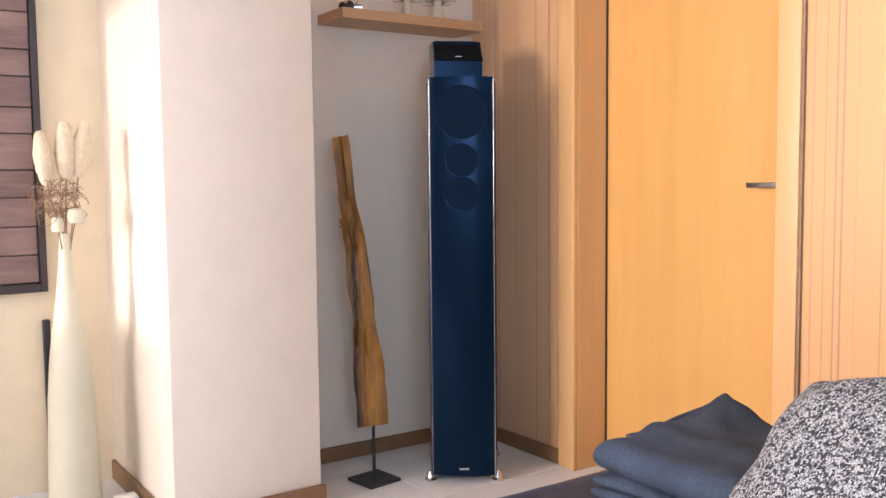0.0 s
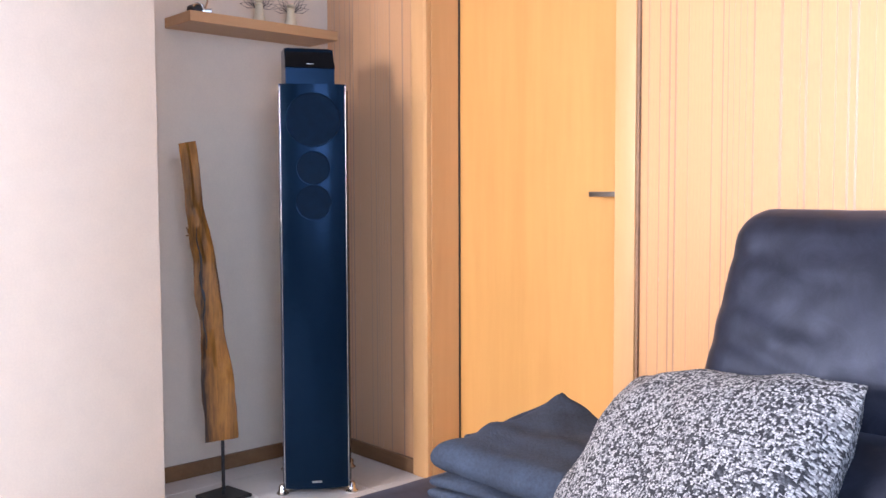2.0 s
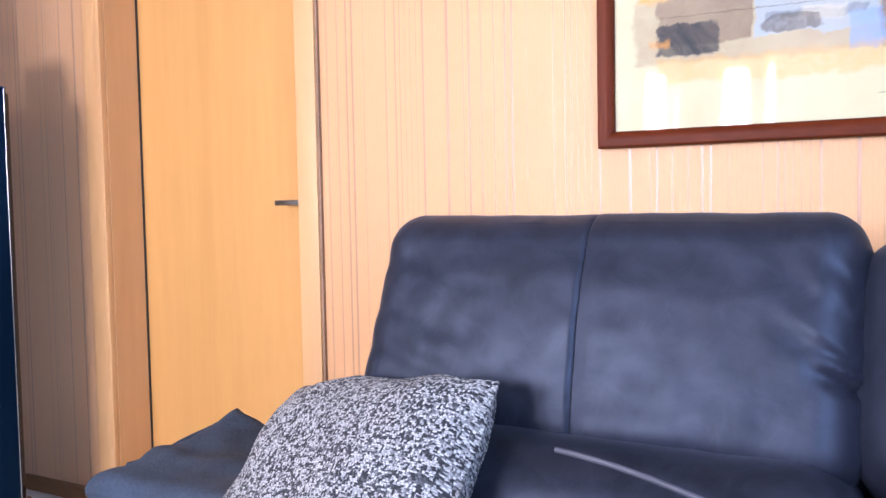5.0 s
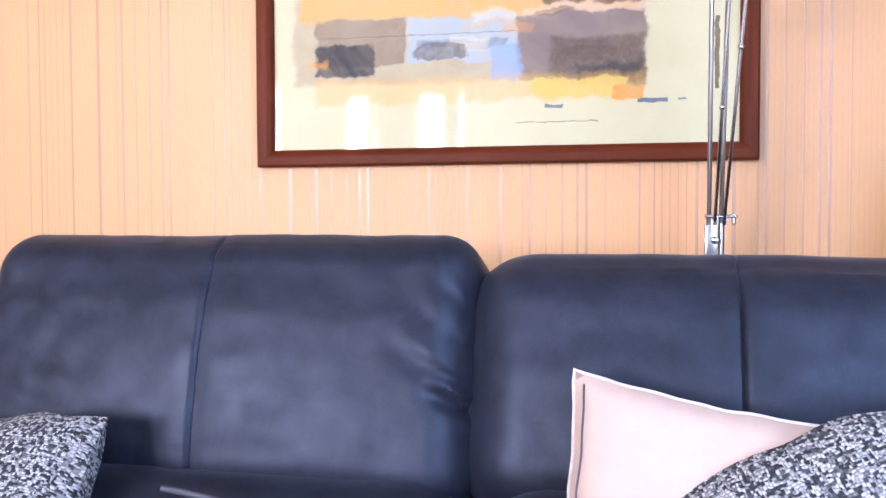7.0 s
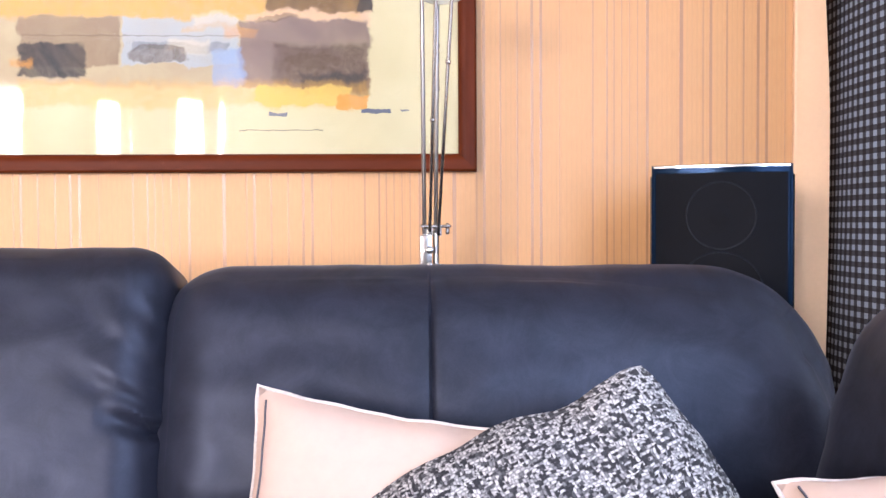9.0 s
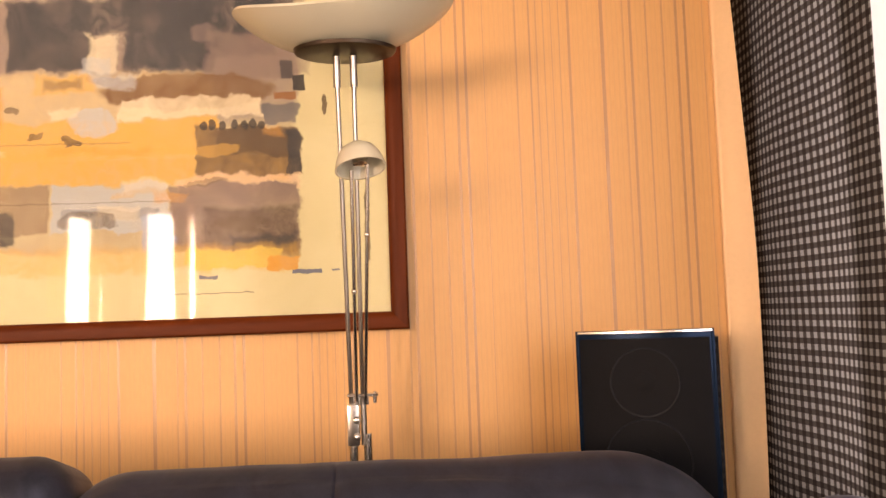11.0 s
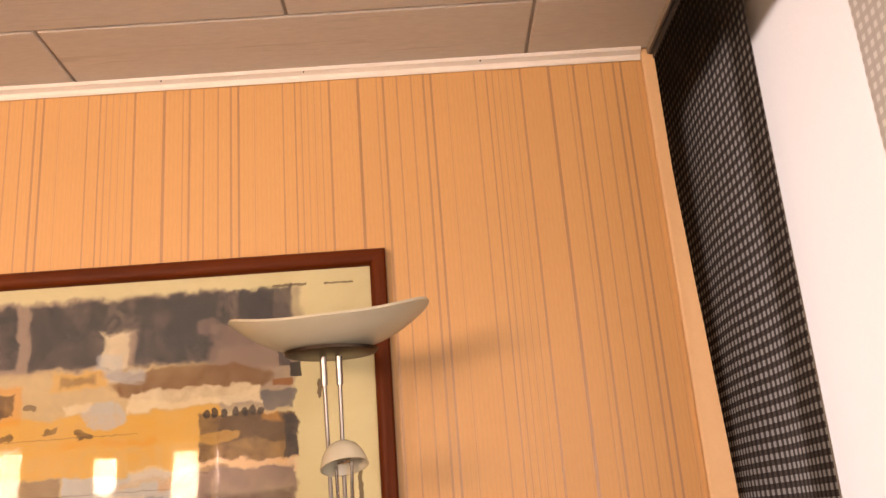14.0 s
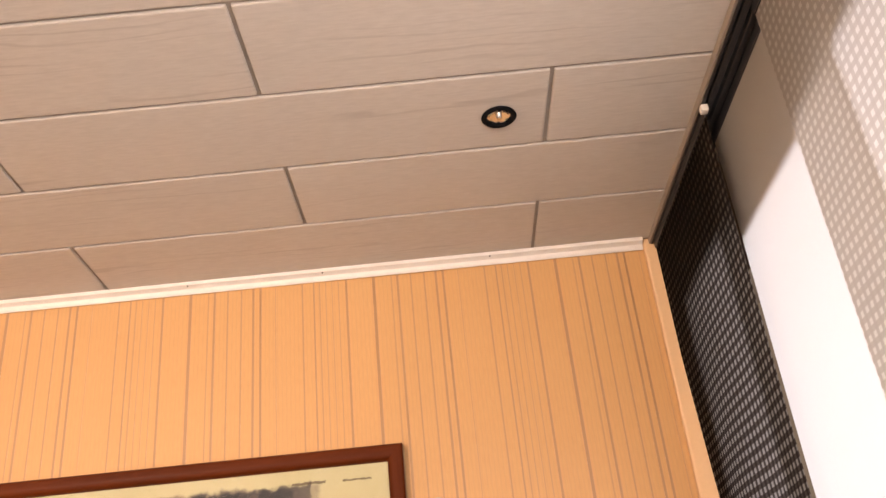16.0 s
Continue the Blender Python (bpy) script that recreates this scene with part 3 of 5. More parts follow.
def curtain_panel(x0, x1, y, z0, z1, mat, label, along="x", draw=0.0):
    """A flat sliding curtain panel with a slight wave, hung from a ceiling rail, with a batten in its hem."""
    m = pose(0, 0, 0)
    c = thing("panel_curtain", m, label, "curtain", "sliding panel curtains")
    bm = bmesh.new()
    n, k = 16, 30
    def place(i, j, d):
        u, v = x0 + (x1 - x0) * i / n, z0 + (z1 - z0) * j / k
        u -= draw * (i / n) ** 2 * max(0.0, min(1.0, (2.1 - v) / 0.8))
        o = y + d + (0.011 if draw else 0.004) * math.sin(u * 17 + v * 1.3) * (1 - j / k) + 0.003 * math.sin(v * 5 + u * 3) * (1 - j / k)
        return (u, o, v) if along == "x" else (o, u, v)
    g = [[bm.verts.new(place(i, j, 0)) for j in range(k + 1)] for i in range(n + 1)]
    for i in range(n):
        for j in range(k):
            bm.faces.new((g[i][j], g[i + 1][j], g[i + 1][j + 1], g[i][j + 1]))
    part("cloth", bm, mat, c)
    b = boxed(x0, x1, y - 0.004, y + 0.004, z0 - 0.012, z0 + 0.01, 0.002, 1) if along == "x" else boxed(y - 0.004, y + 0.004, x0, x1, z0 - 0.012, z0 + 0.01, 0.002, 1)
    part("hem_batten", b, "steel", c)
    b = boxed(x0, x1, y - 0.003, y + 0.003, z1 - 0.004, z1 + 0.016, 0.001, 1) if along == "x" else boxed(y - 0.003, y + 0.003, x0, x1, z1 - 0.004, z1 + 0.016, 0.001, 1)
    part("slide_bar", b, "black", c)
    return c


RAIL = 1.305
curtain_panel(2.385, 2.975, RAIL + 0.008, 0.12, TOP - 0.034, "check", "dark brown and white checked voile panel beside the window", "y", 0.085)
curtain_panel(1.90, 2.49, RAIL + 0.052, 0.12, TOP - 0.034, "white", "plain white voile panel, sunlit from behind", "y")
curtain_panel(1.49, 2.085, RAIL + 0.030, 0.12, TOP - 0.034, "lattice", "white voile panel with a woven lattice", "y")
for x0, x1 in ((-2.44, -2.13), (-1.00, -0.52)):
    curtain_panel(x0, x1, Y0 + 0.12, 0.3, TOP - 0.034, "lattice", "white voile panel with a woven lattice", "x")


def ceiling_rail(name, axis, at, a0, a1):
    r = thing(name, pose(0, 0, 0), "dark multi-track curtain rail with a taupe edge on the ceiling", "curtain rail")
    for k, (d0, d1, z0, mat) in enumerate(((-0.006, 0.0, TOP - 0.018, "rail_edge"), (0.0, 0.006, TOP - 0.020, "black"), (0.012, 0.026, TOP - 0.018, "black"), (0.034, 0.048, TOP - 0.018, "black"), (0.056, 0.070, TOP - 0.018, "black"))):
        bm = boxed(at + d0, at + d1, a0, a1, z0, TOP - 0.0005, 0.001, 1) if axis == "x" else boxed(a0, a1, at + d0, at + d1, z0, TOP - 0.0005, 0.001, 1)
        part("track", bm, mat, r, "taupe edge strip" if mat == "rail_edge" else "")
    if axis == "x":
        part("end_stop", boxed(at - 0.004, at + 0.012, 2.365, 2.383, TOP - 0.036, TOP - 0.02, 0.003, 2), "trim", r, "pale plastic end stop")
    return r


ceiling_rail("curtain_rail", "x", RAIL, 0.1, 2.985)
ceiling_rail("curtain_rail", "y", Y0 + 0.09, -3.1, 0.0)

# ---- door ----


def door():
    d = tagged(new("door_1"), "closed plain oak-veneered door in a beech casing", "", "", "structure")
    leaf = part("door_leaf", boxed(DOOR_L + 0.004, DOOR_R - 0.004, 3.14, 3.18, 0.006, DOOR_TOP - 0.004, 0.002, 1), "door", d)
    for a, b in ((-2.319, DOOR_L - 0.022), (DOOR_R - 0.001, -1.340)):
        part("casing", boxed(a, b, Y1 - 0.016, Y1 - 0.0005, 0, DOOR_TOP + 0.07, 0.003, 2), "casing", d)
    part("casing_edge", boxed(DOOR_L - 0.018, DOOR_L + 0.001, Y1 - 0.022, Y1 - 0.0005, 0, DOOR_TOP + 0.02, 0.003, 2), "casing", d)
    part("head_casing", boxed(-2.319, -1.340, Y1 - 0.016, Y1 - 0.0005, DOOR_TOP + 0.071, DOOR_TOP + 0.14, 0.003, 2), "casing", d)
    part("jamb", boxed(DOOR_L - 0.012, DOOR_L + 0.003, Y1, 3.24, 0, DOOR_TOP, 0.001, 1), "casing", d)
    part("jamb", boxed(DOOR_R - 0.003, DOOR_R + 0.012, Y1, 3.24, 0, DOOR_TOP, 0.001, 1), "casing", d)
    # black strip draws the shaded gap between jamb and leaf
    part("door_gap_line", boxed(DOOR_L + 0.0032, DOOR_L + 0.0062, 3.132, 3.139, 0, DOOR_TOP), "black", d, "thin black strip drawing the shaded gap beside the leaf")
    part("seal_strip", boxed(-1.3395, -1.332, Y1 - 0.010, Y1 - 0.0005, 0, DOOR_TOP + 0.14), "straw", d, "brown strip beside the casing")
    hd = bmesh.new()
    box(hd, -1.585, -1.445, 3.083, 3.098, 1.030, 1.046, 0.003, 2)
    tube(hd, [(-1.462, 3.095, 1.038), (-1.462, 3.139, 1.038)], 0.009, 14)
    handle = part("door_handle", hd, "chrome", leaf, "flat brushed steel lever")
    rs = bmesh.new()
    box(rs, -1.487, -1.437, 3.132, 3.1395, 1.013, 1.063, 0.003, 2)
    part("rose", rs, "steel", leaf, "square brushed steel rose")
    kh = bmesh.new()
    box(kh, -1.487, -1.437, 3.132, 3.1395, 0.94, 0.99, 0.003, 2)
    part("rose", kh, "steel", leaf, "square brushed steel rose")
    return d


door()

# ---- niche: loudspeaker, wooden sculpture, shelf ----


def bowed_column(bm, w, depth, z0, z1, bow=0.014, back=0.82, n=10, lip=0.004):
    """A cabinet with a bowed front towards -y and sides drawn in towards the back."""
    prof = []
    for i in range(n + 1):
        u = -1 + 2 * i / n
        prof.append((u * w / 2, -bow * (1 - u * u)))
    for u, v in ((0.5, 0.03), (0.56, 0.12), (0.56, 0.5), (back / 2, 1.0)):
        prof.append((u * w, v * depth))
    for u, v in ((-back / 2, 1.0), (-0.56, 0.5), (-0.56, 0.12), (-0.5, 0.03)):
        prof.append((u * w, v * depth))
    a = [bm.verts.new((x, y, z0)) for x, y in prof]
    b = [bm.verts.new((x, y, z1)) for x, y in prof]
    m = len(prof)
    for i in range(m):
        bm.faces.new((a[i], a[(i + 1) % m], b[(i + 1) % m], b[i]))
    bm.faces.new(list(reversed(a)))
    top = bm.faces.new(b)
    bmesh.ops.bevel(bm, geom=list(top.edges), offset=lip, segments=2, affect="EDGES")
    return bm


def front_y(x, w, bow):
    u = 2 * x / w
    return -bow * (1 - u * u)


def front_sheet(bm, x0, x1, z0, z1, w, bow, off, t=0.003, n=12):
    """A thin plate that follows the bowed front."""
    rows = []
    for i in range(n + 1):
        x = x0 + (x1 - x0) * i / n
        y = front_y(x, w, bow)
        rows.append([bm.verts.new((x, y - o, z)) for o, z in ((off, z0), (off + t, z0), (off + t, z1), (off, z1))])
    for p, q in zip(rows, rows[1:]):
        for k in range(4):
            bm.faces.new((p[k], p[(k + 1) % 4], q[(k + 1) % 4], q[k]))
    bm.faces.new(rows[0])
    bm.faces.new(list(reversed(rows[-1])))
    return bm


def tower_speaker(m, height, w, depth, label, tall):
    s = thing("loudspeaker", m, label, "loudspeaker", "floor-standing loudspeakers")
    bow = 0.016
    part("cabinet", bowed_column(bmesh.new(), w * 0.94, depth, 0.035, height - 0.012, 0.006, 0.8), "lacquer", s, "black lacquered cabinet")
    bm = bmesh.new()
    front_sheet(bm, -w / 2, w / 2, 0.03, height, w, bow, 0.002, 0.014, 16)
    part("front_baffle", bm, "navy", s, "night-blue lacquered curved front")
    edge = bmesh.new()
    for x in (-w / 2 + 0.004, w / 2 - 0.004):
        tube(edge, [(x, front_y(x, w, bow) - 0.0160, z) for z in (0.034, height * 0.5, height - 0.005)], 0.0013, 8)
    part("edge_trim", edge, "chrome" if tall else "navy", s, "fine edge trim")
    # steel strip on the short loudspeaker stands in for a highlight on its top
    cap = bmesh.new()
    front_sheet(cap, -w / 2 + 0.004, w / 2 - 0.004, height - 0.0045, height - 0.001, w, bow, 0.012, 0.006, 16)
    part("top_edge_strip", cap, "steel" if not tall else "navy", s, "thin top strip, steel where it draws a highlight")
    if tall:
        drivers = ((height - 0.120, 0.088), (height - 0.282, 0.054), (height - 0.398, 0.057))
    else:
        drivers = ((height - 0.088, 0.056), (height - 0.222, 0.070), (height - 0.40, 0.088))
        g = bmesh.new()
        front_sheet(g, -w / 2 + 0.008, w / 2 - 0.008, 0.06, height - 0.014, w, bow, 0.0165, 0.003, 16)
        part("grille", g, "grille_black", s, "perforated dark metal grille")
    for z, r in drivers:
        y = -bow - (0.0158 if tall else 0.0192)
        d = bmesh.new()
        disc(d, (0, y + 0.003, z), (0, -1, 0), r, 0.0036, 40, 0.0)
        dr = part("driver", d, "grille" if tall else "grille_black", s, "dark round driver cover")
        t = bmesh.new()
        pts = [((r + 0.0015) * math.cos(a), y - 0.0004, z + (r + 0.0015) * math.sin(a)) for a in [2 * math.pi * k / 40 for k in range(41)]]
        tube(t, pts, 0.0016, 6, False)
        part("driver_ring", t, "navy" if tall else "rubber", dr)
        if not tall:
            c = bmesh.new()
            disc(c, (0, y, z), (0, -1, 0), r * 0.33, 0.0022, 24, -0.001)
            part("dust_cap", c, "grille_black", dr)
    for x in (-w / 2 - 0.006, w / 2 + 0.006):
        for y in (0.02, depth - 0.05):
            bm = bmesh.new()
            lathe(bm, [(0.020, 0.0), (0.022, 0.004), (0.018, 0.008), (0.014, 0.014), (0.014, 0.028), (0.010, 0.034)], 18, (x, y, 0))
            box(bm, min(x, x * 0.7), max(x, x * 0.7), y - 0.012, y + 0.012, 0.020, 0.030)
            part("foot", bm, "steel", s, "turned steel foot")
    if tall:
        lg = bmesh.new()
        y = -bow - 0.0165
        for k, (x0, x1) in enumerate(((-0.016, -0.010), (-0.009, -0.004), (-0.003, 0.002), (0.003, 0.007), (0.008, 0.012), (0.013, 0.017))):
            box(lg, x0, x1, y - 0.0012, y, 0.052, 0.059)
        part("badge", lg, "steel", s, "small pale badge bars")
    return s


YAW1 = math.degrees(math.atan2(0.19, 0.134))
tower_speaker(pose(-2.377, 2.596, FLOOR_TOP, 0, 0, YAW1), 1.411, 0.2265, 0.35, "tall glossy night-blue and black loudspeaker standing in the niche", True)
YAW2 = math.degrees(math.atan2(-0.075, 0.215))
tower_speaker(pose(1.003, 2.632, FLOOR_TOP, 0, 0, YAW2), 1.14, 0.234, 0.27, "dark loudspeaker with a perforated grille behind the sofa", False)


def top_speaker(m):
    s = thing("surround_speaker", m, "small wedge-shaped black and blue loudspeaker on the tall loudspeaker", "loudspeaker")
    w = 0.083
    bm = bmesh.new()
    side = [(-0.02, 0), (-0.02, 0.058), (0.02, 0.128), (0.13, 0.132), (0.13, 0)]
    a = [bm.verts.new((-w, y, z)) for y, z in side]
    b = [bm.verts.new((w, y, z)) for y, z in side]
    for i in range(len(side)):
        j = (i + 1) % len(side)
        bm.faces.new((a[i], a[j], b[j], b[i]))
    bm.faces.new(a)
    bm.faces.new(b)
    part("body", bm, "navy", s, "blue-black body", False)
    bm = bmesh.new()
    n = 8
    rows = []
    for i in range(n + 1):
        t = i / n
        y, z = -0.026 + 0.05 * t + 0.03 * t * t, 0.060 + 0.076 * math.sin(t * 1.45)
        wx = w + 0.002 - 0.014 * t
        rows.append([bm.verts.new((-wx, y, z)), bm.verts.new((wx, y, z)), bm.verts.new((wx, y + 0.008, z - 0.003)), bm.verts.new((-wx, y + 0.008, z - 0.003))])
    for p, q in zip(rows, rows[1:]):
        for k in range(4):
            bm.faces.new((p[k], p[(k + 1) % 4], q[(k + 1) % 4], q[k]))
    bm.faces.new(rows[0])
    bm.faces.new(rows[-1])
    part("grille", bm, "grille_black", s, "curved black cloth grille")
    part("badge", boxed(-0.012, 0.012, -0.0275, -0.0255, 0.0705, 0.0725), "chrome", s)
    return s


n1 = Vector((0.817, -0.576, 0))
top_speaker(Matrix.Translation(Vector((-2.377, 2.596, 1.411)) - n1 * 0.035 + Vector((-0.006, -0.009, 0))) @ pose(0, 0, 0, 0, 0, YAW1 + 8))


def driftwood():
    s = thing("wood_sculpture", pose(-2.572, 2.342, FLOOR_TOP, 0, 0, 60), "weathered oak plank sculpture on a black steel stand", "sculpture")
    plate = part("base_plate", boxed(-0.068, 0.068, -0.068, 0.068, 0, 0.012, 0.002, 1), "black", s, "square black steel plate")
    plate.matrix_local = pose(0, 0, 0, 0, 0, -52)
    rod = bmesh.new()
    tube(rod, [(0, 0, 0.012), (0, 0, 0.26)], 0.006, 12)
    part("rod", rod, "black", s, "black steel rod")
    bm = bmesh.new()
    n = 44
    rings = []
    left = [(0, -0.057), (0.1, -0.062), (0.226, -0.067), (0.361, -0.066), (0.517, -0.080), (0.691, -0.096), (1, -0.124)]
    right = [(0, 0.052), (0.1, 0.050), (0.226, 0.036), (0.361, 0.014), (0.517, -0.001), (0.691, -0.031), (1, -0.071)]

    def at(rows, t):
        for (t0, a), (t1, b) in zip(rows, rows[1:]):
            if t <= t1:
                return a + (b - a) * (t - t0) / (t1 - t0)
        return rows[-1][1]

    for i in range(n + 1):
        t = i / n
        z = 0.205 + 1.01 * t
        l, r = at(left, t) + 0.008 * noise.noise((t * 9, 0, 3)), at(right, t) + 0.005 * noise.noise((t * 7, 5, 1))
        d = 0.022 + 0.006 * noise.noise((t * 6, 2, 2))
        ring = []
        for k, (u, v) in enumerate(((0, -1), (0.2, -1.1), (0.42, -0.75), (0.6, -1.05), (0.85, -1), (1, -0.8), (1, 0.8), (0.7, 1), (0.3, 1), (0, 0.9))):
            w = 0.010 * noise.noise((u * 9, t * 16, v * 3)) + (0.010 * noise.noise((u * 5, t * 5, 9)) if v < 0 else 0)
            ring.append(bm.verts.new((l + (r - l) * u + w * 0.4, d * v + w, z + (0.01 * (u - 0.5) if i in (0, n) else 0))))
        rings.append(ring)
    m = len(rings[0])
    for p, q in zip(rings, rings[1:]):
        for k in range(m):
            bm.faces.new((p[k], p[(k + 1) % m], q[(k + 1) % m], q[k]))
    bm.faces.new(rings[0])
    bm.faces.new(rings[-1])
    part("plank", bm, "oldwood", s, "split and weathered brown oak plank")
    ck = bmesh.new()
    pts, rs = [], []
    for i in range(22):
        t = 0.30 + 0.42 * i / 21
        l, r = at(left, t), at(right, t)
        pts.append((l + (r - l) * (0.30 + 0.06 * math.sin(i * 0.9) + 0.25 * (i / 21 - 0.5)), -0.0245 - 0.002 * math.sin(i), 0.205 + 1.01 * t))
        rs.append(0.0012 + 0.0045 * math.sin(math.pi * i / 21) * (0.6 + 0.4 * math.sin(i * 2.1)))
    tube(ck, pts, rs, 7)
    part("crack", ck, "black", s, "dark drying crack")
    tw = bmesh.new()
    tube(tw, [(-0.082, 0, 0.90), (-0.098, -0.004, 0.914), (-0.104, -0.01, 0.932)], [0.006, 0.004, 0.002], 7)
    tube(tw, [(-0.09, 0, 0.907), (-0.108, 0.004, 0.903)], [0.004, 0.0015], 7)
    part("twig_stub", tw, "oldwood", s)
    return s


driftwood()


def shelf():
    s = thing("wall_shelf", pose(NICHE, 2.30, 1.63), "floating beech shelf on the niche wall", "shelf")
    part("board", boxed(0.0005, 0.195, 0, 0.61, 0, 0.036, 0.0015, 1), "shelfwood", s)
    return s


shelf()


def angel(x, y, h, yaw):
    """A small plain robed statuette with open wire wings."""
    bm = bmesh.new()
    lathe(bm, [(0.024, 0), (0.025, 0.01), (0.019, h * 0.4), (0.014, h * 0.68), (0.017, h * 0.76), (0.010, h * 0.82), (0.007, h * 0.84), (0.014, h * 0.88), (0.016, h * 0.93), (0.011, h * 0.985), (0.001, h)], 18)
    shell = len(bm.faces)
    for sx in (-1, 1):
        for k in range(4):
            a = 0.2 + 0.35 * k
            tip = (sx * (0.018 + 0.05 * math.cos(a)), 0.012, h * 0.66 + 0.05 * math.sin(a) * 1.2)
            mid = (sx * (0.012 + 0.03 * math.cos(a + 0.3)), 0.014, h * 0.66 + 0.036 * math.sin(a + 0.35))
            low = (sx * (0.012 + 0.03 * math.cos(a - 0.25)), 0.014, h * 0.66 + 0.036 * math.sin(a - 0.25))
            tube(bm, [(sx * 0.008, 0.012, h * 0.66), mid, tip, low, (sx * 0.008, 0.012, h * 0.66)], 0.0012, 5)
    ob = part("statuette", bm, "ceramic")
    ob.data.materials.append(MAT["black"])
    for face in ob.data.polygons[shell:]:
        face.material_index = 1
    ob.matrix_world = pose(x, y, 1.666, 0, 0, yaw)
    return tagged(ob, "small white robed statuette with wire wings on the shelf", "statuette", "winged statuettes")


angel(-2.745, 2.615, 0.095, 70)
angel(-2.72, 2.735, 0.088, 50)


def bronze_piece():
    s = thing("shelf_ornament", pose(-2.74, 2.365, 1.666, 0, 0, 60), "small dark stone and pewter ornament on the shelf", "ornament")
    bm = bmesh.new()
    bmesh.ops.create_icosphere(bm, subdivisions=3, radius=0.026)
    for v in bm.verts:
        v.co *= 1 + 0.25 * noise.noise(v.co * 60)
        v.co = Vector((v.co.x * 1.3, v.co.y, max(v.co.z * 0.8, -0.018) + 0.018))
    part("stone", bm, "black", s, "dark rough stone")
    bm = bmesh.new()
    tube(bm, [(0.004 + 0.016 * math.cos(a), -0.018, 0.022 + 0.016 * math.sin(a)) for a in [2 * math.pi * k / 16 for k in range(17)]], 0.005, 7, False)
    part("ring", bm, "steel", s, "pewter ring")
    bm = bmesh.new()
    tube(bm, [(0.025, 0, 0.02), (0.035, 0, 0.05), (0.03, 0, 0.075), (0.02, 0, 0.085)], [0.004, 0.003, 0.002, 0.001], 6)
    tube(bm, [(0.02, -0.014, 0.012), (0.05, -0.016, 0.012)], 0.011, 9)
    part("curl", bm, "steel", s, "pewter curl")


bronze_piece()

# ---- west wall: wooden relief and vase ----


def block_picture():
    s = thing("wood_relief", pose(X0, 0.70, 0.70), "dark framed wall relief of stacked walnut blocks", "wall art")
    w, h = 1.385, 1.45
    y0, y1 = 1.392 - 0.70 - w, 1.392 - 0.70
    part("back_board", boxed(0.001, 0.012, y0 + 0.02, y1 - 0.02, 0.02, h - 0.02), "darkframe", s)
    for a, b, c, d in ((y0, y0 + 0.022, 0, h), (y1 - 0.022, y1, 0, h), (y0 + 0.022, y1 - 0.022, 0, 0.03), (y0 + 0.022, y1 - 0.022, h - 0.03, h)):
        part("frame_rail", boxed(0.001, 0.045, a, b, c, d, 0.002, 1), "darkframe", s)
    rng = random.Random(4)
    z = 0.032
    while z < h - 0.06:
        hh = min(rng.uniform(0.085, 0.125), h - 0.032 - z)
        y = y1 - 0.024
        while y > y0 + 0.05:
            ww = min(rng.uniform(0.22, 0.5), y - y0 - 0.024)
            part("wood_block", boxed(0.012, 0.012 + rng.uniform(0.012, 0.022), y - ww + 0.002, y, z, z + hh - 0.003, 0.0015, 1), "walnut", s)
            y -= ww
        z += hh
    return s


block_picture()


